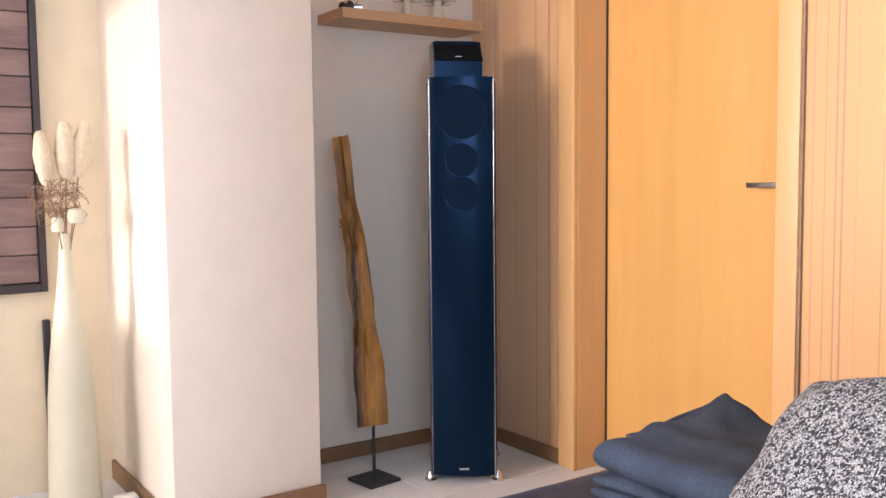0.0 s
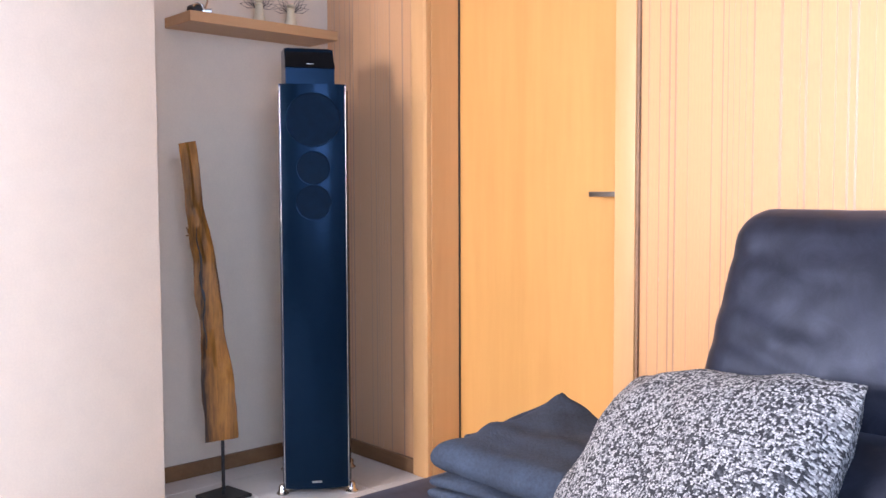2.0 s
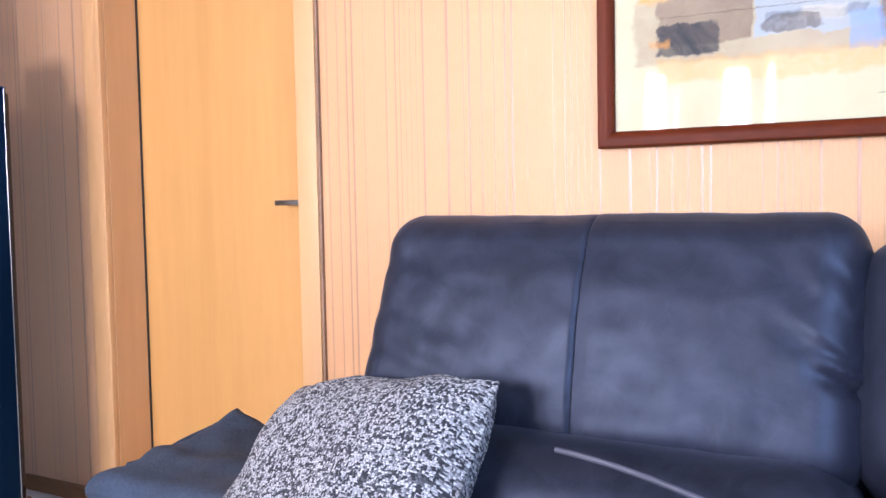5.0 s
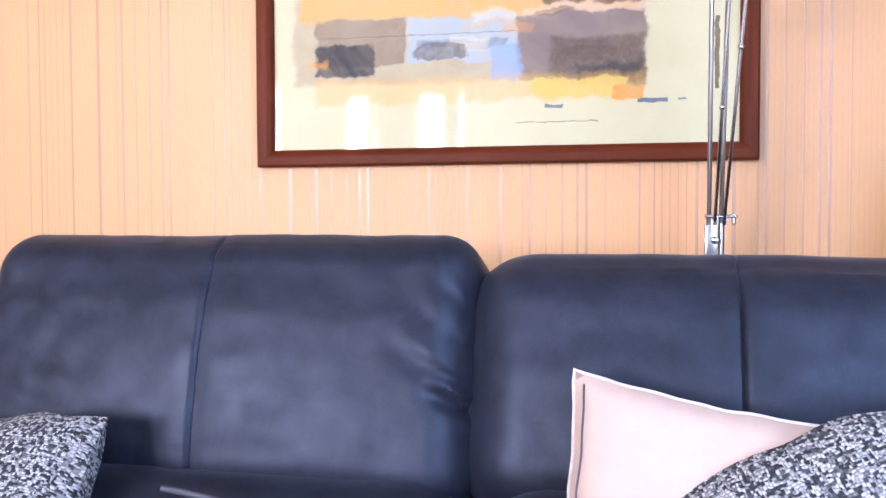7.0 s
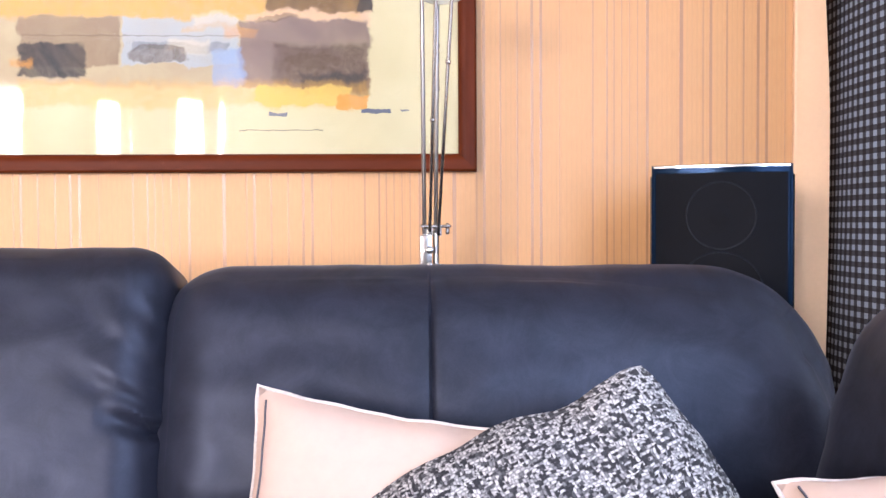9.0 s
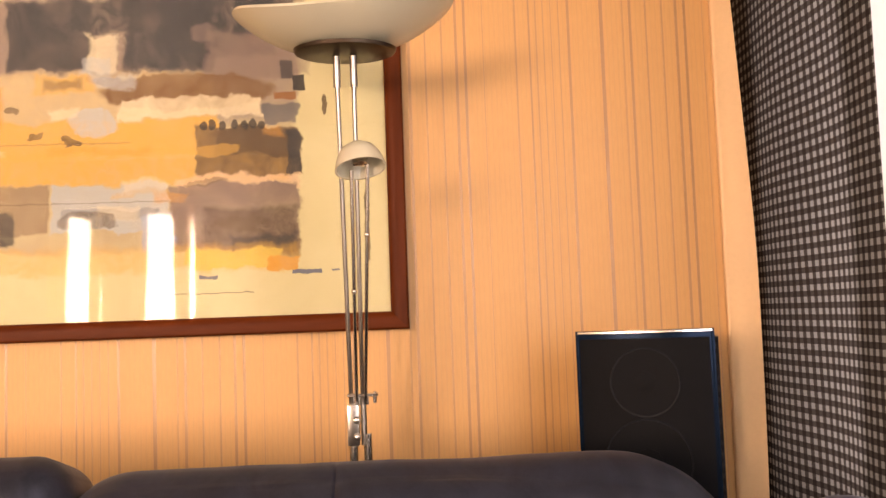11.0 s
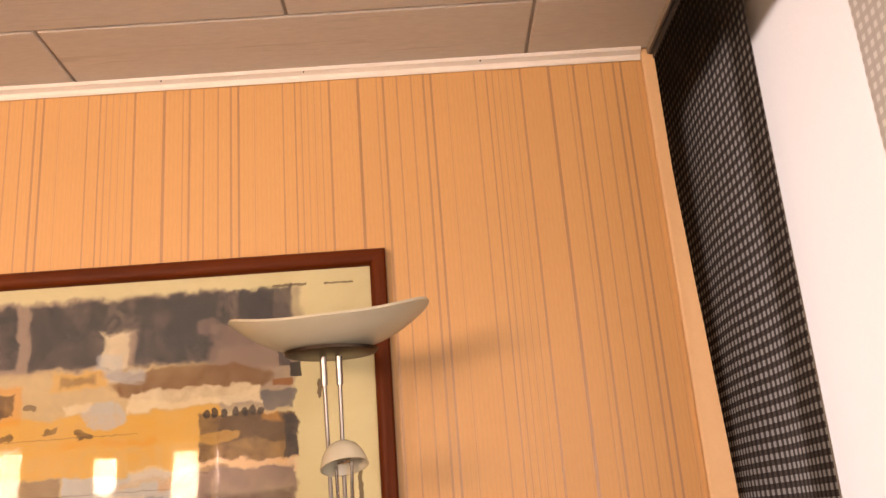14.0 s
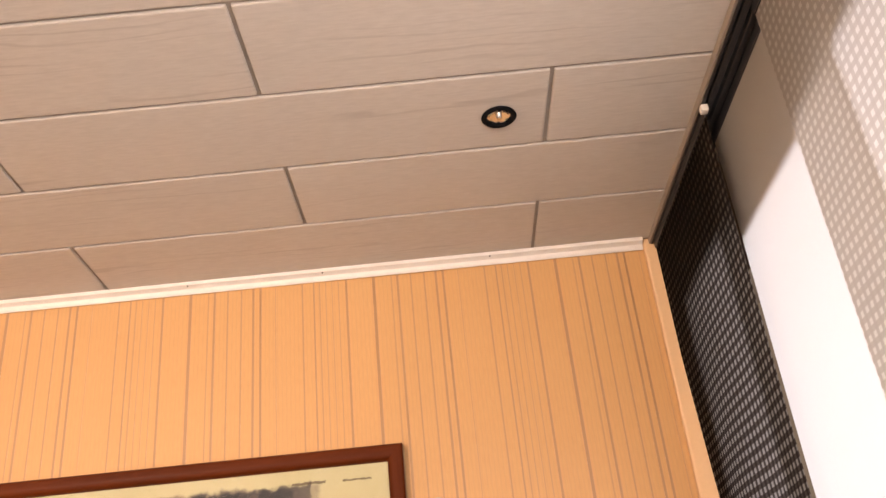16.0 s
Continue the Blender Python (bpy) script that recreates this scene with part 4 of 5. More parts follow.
def vase():
    vx, vy = -2.85, 1.40
    v = thing("floor_vase", pose(vx, vy, FLOOR_TOP), "tall cream ceramic bottle vase standing on the floor", "vase")
    bm = bmesh.new()
    lathe(bm, [(0.0, 0.0), (0.076, 0.0), (0.080, 0.008), (0.079, 0.10), (0.075, 0.25), (0.070, 0.39), (0.062, 0.49), (0.051, 0.59), (0.039, 0.67), (0.028, 0.755), (0.020, 0.83), (0.0165, 0.88), (0.0165, 0.907), (0.0135, 0.907), (0.013, 0.86), (0.0, 0.84)], 40)
    part("body", bm, "ceramic", v)
    bm = bmesh.new()
    tube(bm, [(0.0150 * math.cos(a), 0.0150 * math.sin(a), 0.907) for a in [2 * math.pi * k / 28 for k in range(29)]], 0.0018, 8, False)
    part("rim", bm, "ceramic", v, "rounded rim")
    d = thing("dried_bouquet", pose(vx, vy, 0.86), "dried grass plumes and curled straw in the floor vase", "dried flowers")
    rng = random.Random(8)
    # axis s runs along the wall, from the relief towards the pier
    for sx, sz, lean, big in ((-0.052, 0.275, -0.10, 1.0), (0.012, 0.29, 0.0, 1.1), (0.062, 0.30, 0.16, 1.05)):
        bm = bmesh.new()
        pts, rs = [], []
        for i in range(15):
            t = i / 14
            pts.append((rng.uniform(-0.001, 0.001), sx + lean * 0.16 * (t - 0.5) * big, sz - 0.075 + 0.165 * t * big))
            rs.append(0.028 * big * max(math.sin(math.pi * (0.08 + 0.86 * t)), 0.1) ** 0.6)
        tube(bm, pts, rs, 16)
        for vv in bm.verts:
            vv.co += Vector((rng.uniform(-1, 1), rng.uniform(-1, 1), rng.uniform(-1, 1))) * 0.0016
        # fine hairs all over the plume
        for k in range(420):
            i = rng.randrange(14)
            a = rng.uniform(0, 2 * math.pi)
            base = Vector(pts[i]) + Vector((math.cos(a), math.sin(a), 0)) * rs[i] * 0.95
            out = Vector((math.cos(a), math.sin(a), 0.9)) * rng.uniform(0.005, 0.010)
            q = Vector((-math.sin(a), math.cos(a), 0)) * 0.0006
            bm.faces.new([bm.verts.new(base - q), bm.verts.new(base + q), bm.verts.new(base + out)])
        plume = part("plume", bm, "plume", d, "fuzzy pale grass plume")
        st = bmesh.new()
        tube(st, [(0, sx * 0.1, -0.06), (0, sx * 0.45, 0.10), pts[0]], 0.0022, 6)
        part("stem", st, "straw", plume)
    bm = bmesh.new()
    for k in range(120):
        a = rng.uniform(-1.5, 1.5)
        ctr = Vector((rng.uniform(-0.03, 0.03), rng.uniform(-0.075, 0.045), rng.uniform(0.10, 0.20)))
        r = rng.uniform(0.010, 0.03)
        ax = Vector((rng.uniform(-1, 1), rng.uniform(-1, 1), rng.uniform(-1, 1))).normalized()
        p = ax.orthogonal().normalized()
        q = ax.cross(p)
        turn = rng.uniform(2.0, 5.0)
        tube(bm, [ctr + r * (1 + 0.3 * t) * (math.cos(turn * t) * p + math.sin(turn * t) * q) for t in [j / 7 for j in range(8)]], 0.0011, 4, False)
    part("straw_tangle", bm, "straw", d, "tangle of curled brown straw")
    for sx, z, r in ((0.030, 0.10, 0.026), (-0.025, 0.075, 0.018)):
        bm = bmesh.new()
        lathe(bm, [(0.002, 0.028), (r * 0.8, 0.024), (r, 0.010), (r, -0.018), (r * 0.86, -0.020), (r * 0.8, 0.0), (0.002, 0.012)], 20, (0.03, sx, z))
        pod = part("seed_cup", bm, "ceramic", d, "pale hollow seed cup")
        st = bmesh.new()
        tube(st, [(0, sx * 0.2, -0.06), (0.02, sx * 0.7, z * 0.5), (0.03, sx, z)], 0.002, 6)
        part("stem", st, "straw", pod)
    st = bmesh.new()
    for k in range(7):
        a = rng.uniform(-0.012, 0.012)
        tube(st, [(rng.uniform(-0.006, 0.006), a * 0.6, -0.05), (rng.uniform(-0.01, 0.01), a * 2.2, 0.13)], 0.0018, 5)
    part("stem_bundle", st, "straw", d)


vase()
bm = boxed(X0 + 0.001, X0 + 0.02, 1.375, 1.398, 0.02, 0.60, 0.003, 1)
tagged(part("cable_duct", bm, "black"), "narrow dark cable cover on the wall behind the vase", "cable cover")
bm = boxed(-2.80, -2.74, 1.50, 1.57, 0, 0.06, 0.006, 2)
tagged(part("power_adapter", bm, "trim"), "small white power adapter on the floor", "adapter")

# ---- picture over the sofa ----
PX0, PX1, PZ0, PZ1, PY = -0.496, 0.600, 1.151, 1.957, Y1


def watercolour(low, high):
    """Loose layered washes on pale paper, with soft ragged edges, between two heights; places in metres on the wall."""
    m = material("watercolour_sheet", (0.6, 0.57, 0.38), 0.85)
    pos = node(m, "ShaderNodeNewGeometry").outputs["Position"]

    def vec(op, a, b):
        n = m.node_tree.nodes.new("ShaderNodeVectorMath")
        n.operation = op
        for i, v in enumerate((a, b)):
            if v is None:
                continue
            if isinstance(v, tuple):
                n.inputs[i].default_value = v
            else:
                link(m, v, n.inputs[i])
        return n.outputs["Value"] if op == "LENGTH" else n.outputs["Vector"]

    def drift(scale, amount, base):
        n = node(m, "ShaderNodeTexNoise", Scale=scale, Detail=4.0, Roughness=0.65)
        link(m, pos, n.inputs["Vector"])
        return vec("ADD", base, vec("MULTIPLY", vec("SUBTRACT", n.outputs["Color"], (0.5, 0.5, 0.5)), (amount, 0.0, amount)))

    near = drift(60, 0.012, pos)
    loose = drift(11, 0.06, near)
    clouds = [noise_tex(m, pos, s, 6, 0.68, d) for s, d in ((7, 0.9), (13, 0.5), (26, 1.4))]
    grain = noise_tex(m, pos, 300, 2)
    now = [ramp(m, clouds[0], [(0.3, (0.53, 0.490, 0.285)), (0.7, (0.58, 0.545, 0.335))])]

    def wash(x0, x1, z0, z1, colour, soft=0.010, dense=0.85, tight=False, cloud=1, oval=False):
        if z1 < low - 0.06 or z0 > high + 0.06:
            return
        half = ((x1 - x0) / 2, 1.0, (z1 - z0) / 2)
        off = vec("SUBTRACT", near if tight else loose, ((x0 + x1) / 2, 3.0, (z0 + z1) / 2))
        mr = node(m, "ShaderNodeMapRange")
        mr.interpolation_type = "SMOOTHSTEP"
        if oval:
            far = vec("LENGTH", vec("DIVIDE", off, (half[0], 9.0, half[2])), None)
            mr.inputs["From Min"].default_value, mr.inputs["From Max"].default_value = 1.06, 0.9
        else:
            sp = node(m, "ShaderNodeSeparateXYZ")
            link(m, vec("SUBTRACT", vec("ABSOLUTE", off, None), half), sp.inputs[0])
            far = maths(m, "MAXIMUM", sp.outputs["X"], sp.outputs["Z"])
            mr.inputs["From Min"].default_value, mr.inputs["From Max"].default_value = soft * 0.2, -soft * 0.35
        link(m, far, mr.inputs["Value"])
        if tight:
            k = maths(m, "MULTIPLY", mr.outputs[0], dense)
        else:
            body = node(m, "ShaderNodeMapRange")
            body.inputs["From Min"].default_value, body.inputs["From Max"].default_value = 0.32, 0.62
            body.inputs["To Min"].default_value, body.inputs["To Max"].default_value = dense * 0.70, min(dense * 1.25, 1.0)
            link(m, clouds[cloud], body.inputs["Value"])
            k = maths(m, "MULTIPLY", mr.outputs[0], body.outputs[0])
        now[0] = mix(m, k, now[0], colour)

    slate, mauve, ochre, umber = (0.026, 0.030, 0.038), (0.20, 0.145, 0.125), (0.60, 0.34, 0.075), (0.085, 0.052, 0.030)
    grey, ink, sand, orange, pale, blue = (0.36, 0.41, 0.42), (0.018, 0.018, 0.022), (0.56, 0.43, 0.22), (0.62, 0.28, 0.05), (0.62, 0.55, 0.38), (0.07, 0.10, 0.18)
    # a muted ground under all, then a sky of grey and slate
    wash(-0.41, 0.375, 1.33, 1.885, (0.36, 0.27, 0.17), 0.03, 0.62, cloud=0)
    wash(-0.41, 0.375, 1.60, 1.885, (0.24, 0.20, 0.185), 0.04, 0.6, cloud=2)
    wash(-0.41, 0.40, 1.70, 1.885, mauve, 0.03, 0.55, cloud=0)
    wash(-0.41, 0.20, 1.59, 1.72, sand, 0.03, 0.6, cloud=2)
    wash(-0.40, -0.26, 1.73, 1.875, slate, 0.02, 0.9)
    wash(-0.23, -0.05, 1.72, 1.875, slate, 0.02, 0.95, cloud=0)
    wash(-0.10, 0.05, 1.80, 1.88, slate, 0.03, 0.75, cloud=2)
    wash(0.01, 0.20, 1.715, 1.88, slate, 0.03, 0.95)
    wash(0.08, 0.33, 1.745, 1.885, slate, 0.03, 0.8, cloud=2)
    wash(0.25, 0.375, 1.785, 1.888, slate, 0.02, 0.85, cloud=0)
    wash(0.18, 0.37, 1.69, 1.80, mauve, 0.03, 0.7)
    wash(-0.07, 0.0, 1.72, 1.80, pale, 0.02, 0.7)
    # plain, under a brown lens that paints in a reflection on the glass
    wash(-0.05, 0.33, 1.63, 1.715, (0.17, 0.085, 0.035), cloud=0, dense=0.95, oval=True)
    wash(0.0, 0.30, 1.615, 1.662, pale, 0.012, 0.75)
    wash(-0.40, 0.20, 1.535, 1.615, ochre, 0.02, 0.95)
    wash(-0.40, 0.36, 1.475, 1.55, ochre, 0.025, 0.75, cloud=2)
    wash(-0.40, -0.24, 1.60, 1.69, orange, 0.02, 0.6, cloud=0)
    wash(-0.38, -0.26, 1.62, 1.672, umber, 0.01, 0.8)
    wash(-0.11, 0.0, 1.58, 1.64, grey, 0.012, 0.7, cloud=2, oval=True)
    wash(0.30, 0.382, 1.60, 1.642, (0.12, 0.12, 0.125), 0.008, 0.95, cloud=0)
    wash(0.155, 0.384, 1.488, 1.592, (0.14, 0.085, 0.045), 0.010, 1.0)
    wash(0.20, 0.375, 1.53, 1.59, umber, 0.015, 0.8, cloud=0)
    wash(0.350, 0.382, 1.492, 1.588, slate, 0.006, 0.9)
    wash(0.12, 0.38, 1.462, 1.492, (0.60, 0.42, 0.27), 0.012, 0.8)
    # foreground blocks
    wash(0.10, 0.372, 1.325, 1.475, mauve, 0.012, 1.0, cloud=0)
    wash(0.17, 0.372, 1.318, 1.42, umber, 0.03, 0.62, cloud=2)
    wash(0.23, 0.368, 1.315, 1.362, slate, 0.02, 0.62)
    wash(-0.36, -0.15, 1.375, 1.478, (0.26, 0.19, 0.12), 0.012, 0.95)
    wash(-0.36, -0.225, 1.35, 1.42, slate, 0.014, 0.85, cloud=0)
    wash(-0.145, 0.10, 1.375, 1.475, grey, 0.014, 0.95)
    wash(-0.12, 0.08, 1.405, 1.425, (0.16, 0.19, 0.21), 0.010, 0.6, cloud=2)
    wash(0.04, 0.11, 1.33, 1.41, (0.22, 0.33, 0.50), 0.02, 0.7)
    wash(-0.36, 0.37, 1.285, 1.345, ochre, 0.03, 0.42, cloud=2)
    wash(0.13, 0.33, 1.292, 1.335, (0.62, 0.44, 0.10), 0.012, 0.9)
    wash(0.305, 0.370, 1.286, 1.318, orange, 0.008, 1.0)
    # small broken touches all over the painted field
    touch = random.Random(12)
    for k in range(20):
        x, z = touch.uniform(-0.40, 0.30), touch.uniform(1.36, 1.86)
        tone = touch.choice((slate, grey, mauve) if z > 1.68 else (umber, ochre, mauve, orange, pale))
        wash(x, x + touch.uniform(0.04, 0.13), z, z + touch.uniform(0.012, 0.045), tone, 0.02, touch.uniform(0.35, 0.7), cloud=k % 3, oval=k % 4 == 0)
    # ink marks and fine lines
    wash(0.366, 0.392, 1.668, 1.703, ink, 0.003, 0.95, True)
    wash(0.325, 0.372, 1.650, 1.666, (0.26, 0.10, 0.03), 0.004, 0.9, True)
    wash(0.340, 0.368, 1.695, 1.735, slate, 0.006, 0.8, True)
    wash(0.427, 0.438, 1.615, 1.66, umber, 0.002, 0.9, True, oval=True)
    wash(0.356, 0.42, 1.2755, 1.2845, blue, 0.002, 0.9, True)
    wash(0.440, 0.456, 1.279, 1.283, blue, 0.001, 0.8, True)
    wash(0.16, 0.20, 1.270, 1.278, blue, 0.002, 0.8, True)
    wash(0.10, 0.275, 1.2390, 1.2408, slate, 0.0006, 0.7, True)
    wash(0.512, 0.522, 1.30, 1.45, umber, 0.003, 0.85, True)
    wash(0.33, 0.41, 1.883, 1.889, umber, 0.002, 0.8, True)
    wash(0.45, 0.52, 1.882, 1.887, umber, 0.002, 0.8, True)
    wash(-0.35, 0.10, 1.4375, 1.4395, umber, 0.001, 0.5, True)
    wash(-0.36, 0.02, 1.5635, 1.5655, umber, 0.001, 0.5, True)
    for k in range(7):
        x = 0.168 + 0.021 * k + 0.004 * math.sin(k * 5)
        wash(x, x + 0.016, 1.586, 1.606 + 0.005 * (k % 2), ink, 0.004, 0.85, True, oval=True)
    for x, z in ((-0.29, 1.572), (-0.19, 1.58), (-0.24, 1.63), (-0.33, 1.55), (-0.12, 1.56)):
        wash(x, x + 0.034, z, z + 0.016, umber, 0.004, 0.7, oval=True)
    set_colour(m, mix(m, maths(m, "MULTIPLY", grain, 0.10), now[0], (0.30, 0.28, 0.22)))
    return m


def picture():
    p = thing("framed_picture", pose(0, 0, 0), "large abstract watercolour in a cherry-red wooden frame behind glass", "picture")
    f = 0.038
    def rail(a, b, c, d, along):
        bm = bmesh.new()
        # mitred rail: outer edge a-b, inner edge c-d, rounded profile
        prof = [(0.0, 0.0), (0.0, -0.024), (0.12, -0.029), (0.5, -0.030), (0.85, -0.026), (1.0, -0.018), (1.0, 0.0)]
        A, B, C, D = (Vector(q) for q in (a, b, c, d))
        rows = [[bm.verts.new((*(o + (i - o) * t).to_2d()[:1], PY - 0.002 + dy, (o + (i - o) * t)[1])) for t, dy in prof] for o, i in ((A, C), (B, D))]
        for k in range(len(prof) - 1):
            bm.faces.new((rows[0][k], rows[0][k + 1], rows[1][k + 1], rows[1][k]))
        bm.faces.new(rows[0])
        bm.faces.new(rows[1])
        return part("frame_rail", bm, "cherry" if along == "x" else "cherry_z", p)
    o = [(PX0, PZ0), (PX1, PZ0), (PX1, PZ1), (PX0, PZ1)]
    i = [(PX0 + f, PZ0 + f), (PX1 - f, PZ0 + f), (PX1 - f, PZ1 - f), (PX0 + f, PZ1 - f)]
    for k in range(4):
        j = (k + 1) % 4
        rail(o[k], o[j], i[k], i[j], "x" if k % 2 == 0 else "z")
    part("mount", boxed(PX0 + f - 0.003, PX1 - f + 0.003, PY - 0.008, PY - 0.003, PZ0 + f - 0.003, PZ1 - f + 0.003), "mat", p, "pale yellow-green mount")
    cuts = (PZ0 + f - 0.002, 1.44, 1.60, 1.75, PZ1 - f + 0.002)
    paper = bmesh.new()
    for c0, c1 in zip(cuts, cuts[1:]):
        box(paper, PX0 + f - 0.002, PX1 - f + 0.002, PY - 0.0092, PY - 0.0081, c0, c1)
    sheet = part("painted_sheet", paper, watercolour(*cuts[:2]), p, "pale yellow-green paper with muted watercolour washes")
    for c0, c1 in zip(cuts[1:], cuts[2:]):
        sheet.data.materials.append(watercolour(c0, c1))
    for face in sheet.data.polygons:
        face.material_index = sum(face.center.z > c for c in cuts[1:-1])
    g = part("glass_pane", boxed(PX0 + f - 0.002, PX1 - f + 0.002, PY - 0.0165, PY - 0.0145, PZ0 + f - 0.002, PZ1 - f + 0.002), "glass", p, "clear glass pane")
    g.visible_shadow = False
    return p


MAT["cherry_z"] = wood("cherry_frame_upright", (0.068, 0.0108, 0.0022), (0.140, 0.026, 0.005), "z", 6, 0.45, (0.3, 0.7), 0.05)
bsdf(MAT["cherry_z"]).inputs["Specular IOR Level"].default_value = 0.1
picture()

# ---- floor lamp ----


def floor_lamp():
    l = thing("floor_lamp", pose(0.50, 2.765, FLOOR_TOP), "steel uplighter floor lamp with an opal glass dish and reading arm", "floor lamp")
    bm = bmesh.new()
    lathe(bm, [(0.0, 0.0), (0.14, 0.0), (0.145, 0.006), (0.14, 0.018), (0.03, 0.024), (0.0, 0.024)], 40)
    part("foot", bm, "steel", l, "round steel foot")
    bm = bmesh.new()
    tube(bm, [(-0.012, 0, 0.02), (-0.012, 0, 0.965)], 0.008, 14)
    tube(bm, [(0.014, 0, 0.02), (0.014, 0, 0.965)], 0.008, 14)
    part("post", bm, "steel", l, "twin steel post")
    bm = bmesh.new()
    box(bm, -0.022, 0.000, -0.018, 0.012, 0.945, 1.02, 0.003, 2)
    tube(bm, [(0.008, -0.004, 0.945), (0.008, -0.004, 1.022)], 0.0055, 14)
    cl = part("clamp", bm, "chrome", l, "steel clamp block")
    for z in (0.962, 0.992):
        bm = bmesh.new()
        lathe(bm, [(0.0, 0), (0.006, 0), (0.007, 0.004), (0.005, 0.010), (0.0, 0.011)], 16)
        k = part("knob", bm, "chrome", cl, "small turned knob")
        k.matrix_local = pose(-0.004, -0.0185, z, 90)
    bm = bmesh.new()
    box(bm, -0.022, 0.036, -0.014, 0.010, 1.033, 1.039, 0.002, 1)
    box(bm, 0.026, 0.033, -0.008, 0.002, 1.020, 1.042, 0.002, 1)
    for x in (-0.016, -0.008, 0.0, 0.008, 0.016):
        tube(bm, [(x, -0.004, 1.018), (x, -0.004, 1.036)], 0.0028, 8)
    part("cross_bar", bm, "steel", l, "steel cross bar")
    for x0, x1 in ((-0.020, -0.018), (0.010, 0.012)):
        bm = bmesh.new()
        tube(bm, [(x0 * 0.7, -0.004, 1.02), (x1, -0.10, 1.615)], 0.0042, 12)
        rod = part("rod", bm, "chrome", l, "slim chrome rod")
        bm = bmesh.new()
        tube(bm, [(x1, -0.096, 1.59), (x1, -0.101, 1.645)], 0.0068, 12)
        part("ferrule", bm, "chrome", rod)
    for x0, x1, top in ((-0.004, 0.006, 1.43), (0.012, 0.034, 1.44)):
        bm = bmesh.new()
        tube(bm, [(x0, -0.006, 1.02), (x1, -0.16, top)], 0.0034, 10)
        rod = part("reading_arm", bm, "steel", l, "thin reading lamp arm")
        bm = bmesh.new()
        p = Vector((x0, -0.006, 1.02)).lerp(Vector((x1, -0.16, top)), 0.72 if x0 > 0 else 0.5)
        bmesh.ops.create_uvsphere(bm, u_segments=10, v_segments=8, radius=0.0055)
        for v in bm.verts:
            v.co += p
        part("joint", bm, "steel", rod)
    # dish
    bm = bmesh.new()
    a, b, rings, sides = 0.197, 0.145, 14, 56
    last = None
    for layer in (0, 1):
        grid = []
        for i in range(rings + 1):
            r = 0.30 + 0.70 * i / rings
            row = []
            for k in range(sides):
                t = 2 * math.pi * k / sides
                x, y = a * r * math.cos(t), b * r * math.sin(t)
                z = 0.012 + 0.078 * (abs(x / a)) ** 2.3 + 0.040 * (y / b) ** 2 + 0.05 * x + (0.005 if layer else 0)
                row.append(bm.verts.new((x * (0.985 if layer else 1), y * (0.985 if layer else 1), z)))
            grid.append(row)
        for p, q in zip(grid, grid[1:]):
            for k in range(sides):
                bm.faces.new((p[k], p[(k + 1) % sides], q[(k + 1) % sides], q[k]))
        if last:
            for g0, g1 in ((last[0], grid[0]), (last[-1], grid[-1])):
                for k in range(sides):
                    bm.faces.new((g0[k], g0[(k + 1) % sides], g1[(k + 1) % sides], g1[k]))
        last = grid
    dish = part("glass_dish", bm, "opal", l, "curved opal glass dish")
    dish.matrix_local = pose(-0.002, -0.105, 1.640)
    bm = bmesh.new()
    tube(bm, [(0, 0, 0.007), (0, 0, 0.009), (0, 0, 0.015)], [0.084, 0.089, 0.092], 40)
    plate = part("dish_plate", bm, "bronze", l, "round dark steel plate under the dish")
    plate.matrix_local = pose(-0.002, -0.105, 1.640, 0, 0, 0) @ Matrix.Diagonal((1, 0.75, 1, 1))
    # reading shade
    bm = bmesh.new()
    outer = [(0.004, 0.050), (0.016, 0.047), (0.028, 0.038), (0.037, 0.022), (0.042, 0.004), (0.044, -0.006)]
    inner = [(0.041, -0.006), (0.039, 0.004), (0.034, 0.021), (0.025, 0.035), (0.004, 0.045)]
    lathe(bm, outer + inner, 32)
    shade = part("reading_shade", bm, "opal", l, "small opal dome shade")
    shade.matrix_local = pose(0.022, -0.175, 1.434, -16, -8, 0) @ Matrix.Diagonal((1, 1, 0.86, 1))
    bm = bmesh.new()
    lathe(bm, [(0.0, 0.0), (0.012, 0.004), (0.016, 0.018), (0.010, 0.034), (0.0, 0.038)], 16)
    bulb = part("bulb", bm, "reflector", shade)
    return l


floor_lamp()

# ---- ceiling spot ----


def ceiling_spot():
    s = thing("ceiling_spot", pose(0.884, 2.367, TOP), "small recessed ceiling spot with a black ring, unlit", "spotlight")
    bm = bmesh.new()
    lathe(bm, [(0.024, 0.002), (0.036, 0.0), (0.037, -0.003), (0.034, -0.006), (0.027, -0.006), (0.024, -0.001), (0.024, 0.002)], 40)
    part("ring", bm, "grille_black", s, "black ring")
    bm = bmesh.new()
    lathe(bm, [(0.0, 0.0015), (0.006, -0.001), (0.013, -0.0005), (0.020, -0.0035), (0.0245, -0.002), (0.0245, 0.0)], 32)
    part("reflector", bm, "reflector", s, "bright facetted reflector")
    bm = bmesh.new()
    lathe(bm, [(0.0, -0.008), (0.005, -0.007), (0.006, -0.001), (0.0, 0.0)], 14)
    part("bulb", bm, "steel", s)


ceiling_spot()

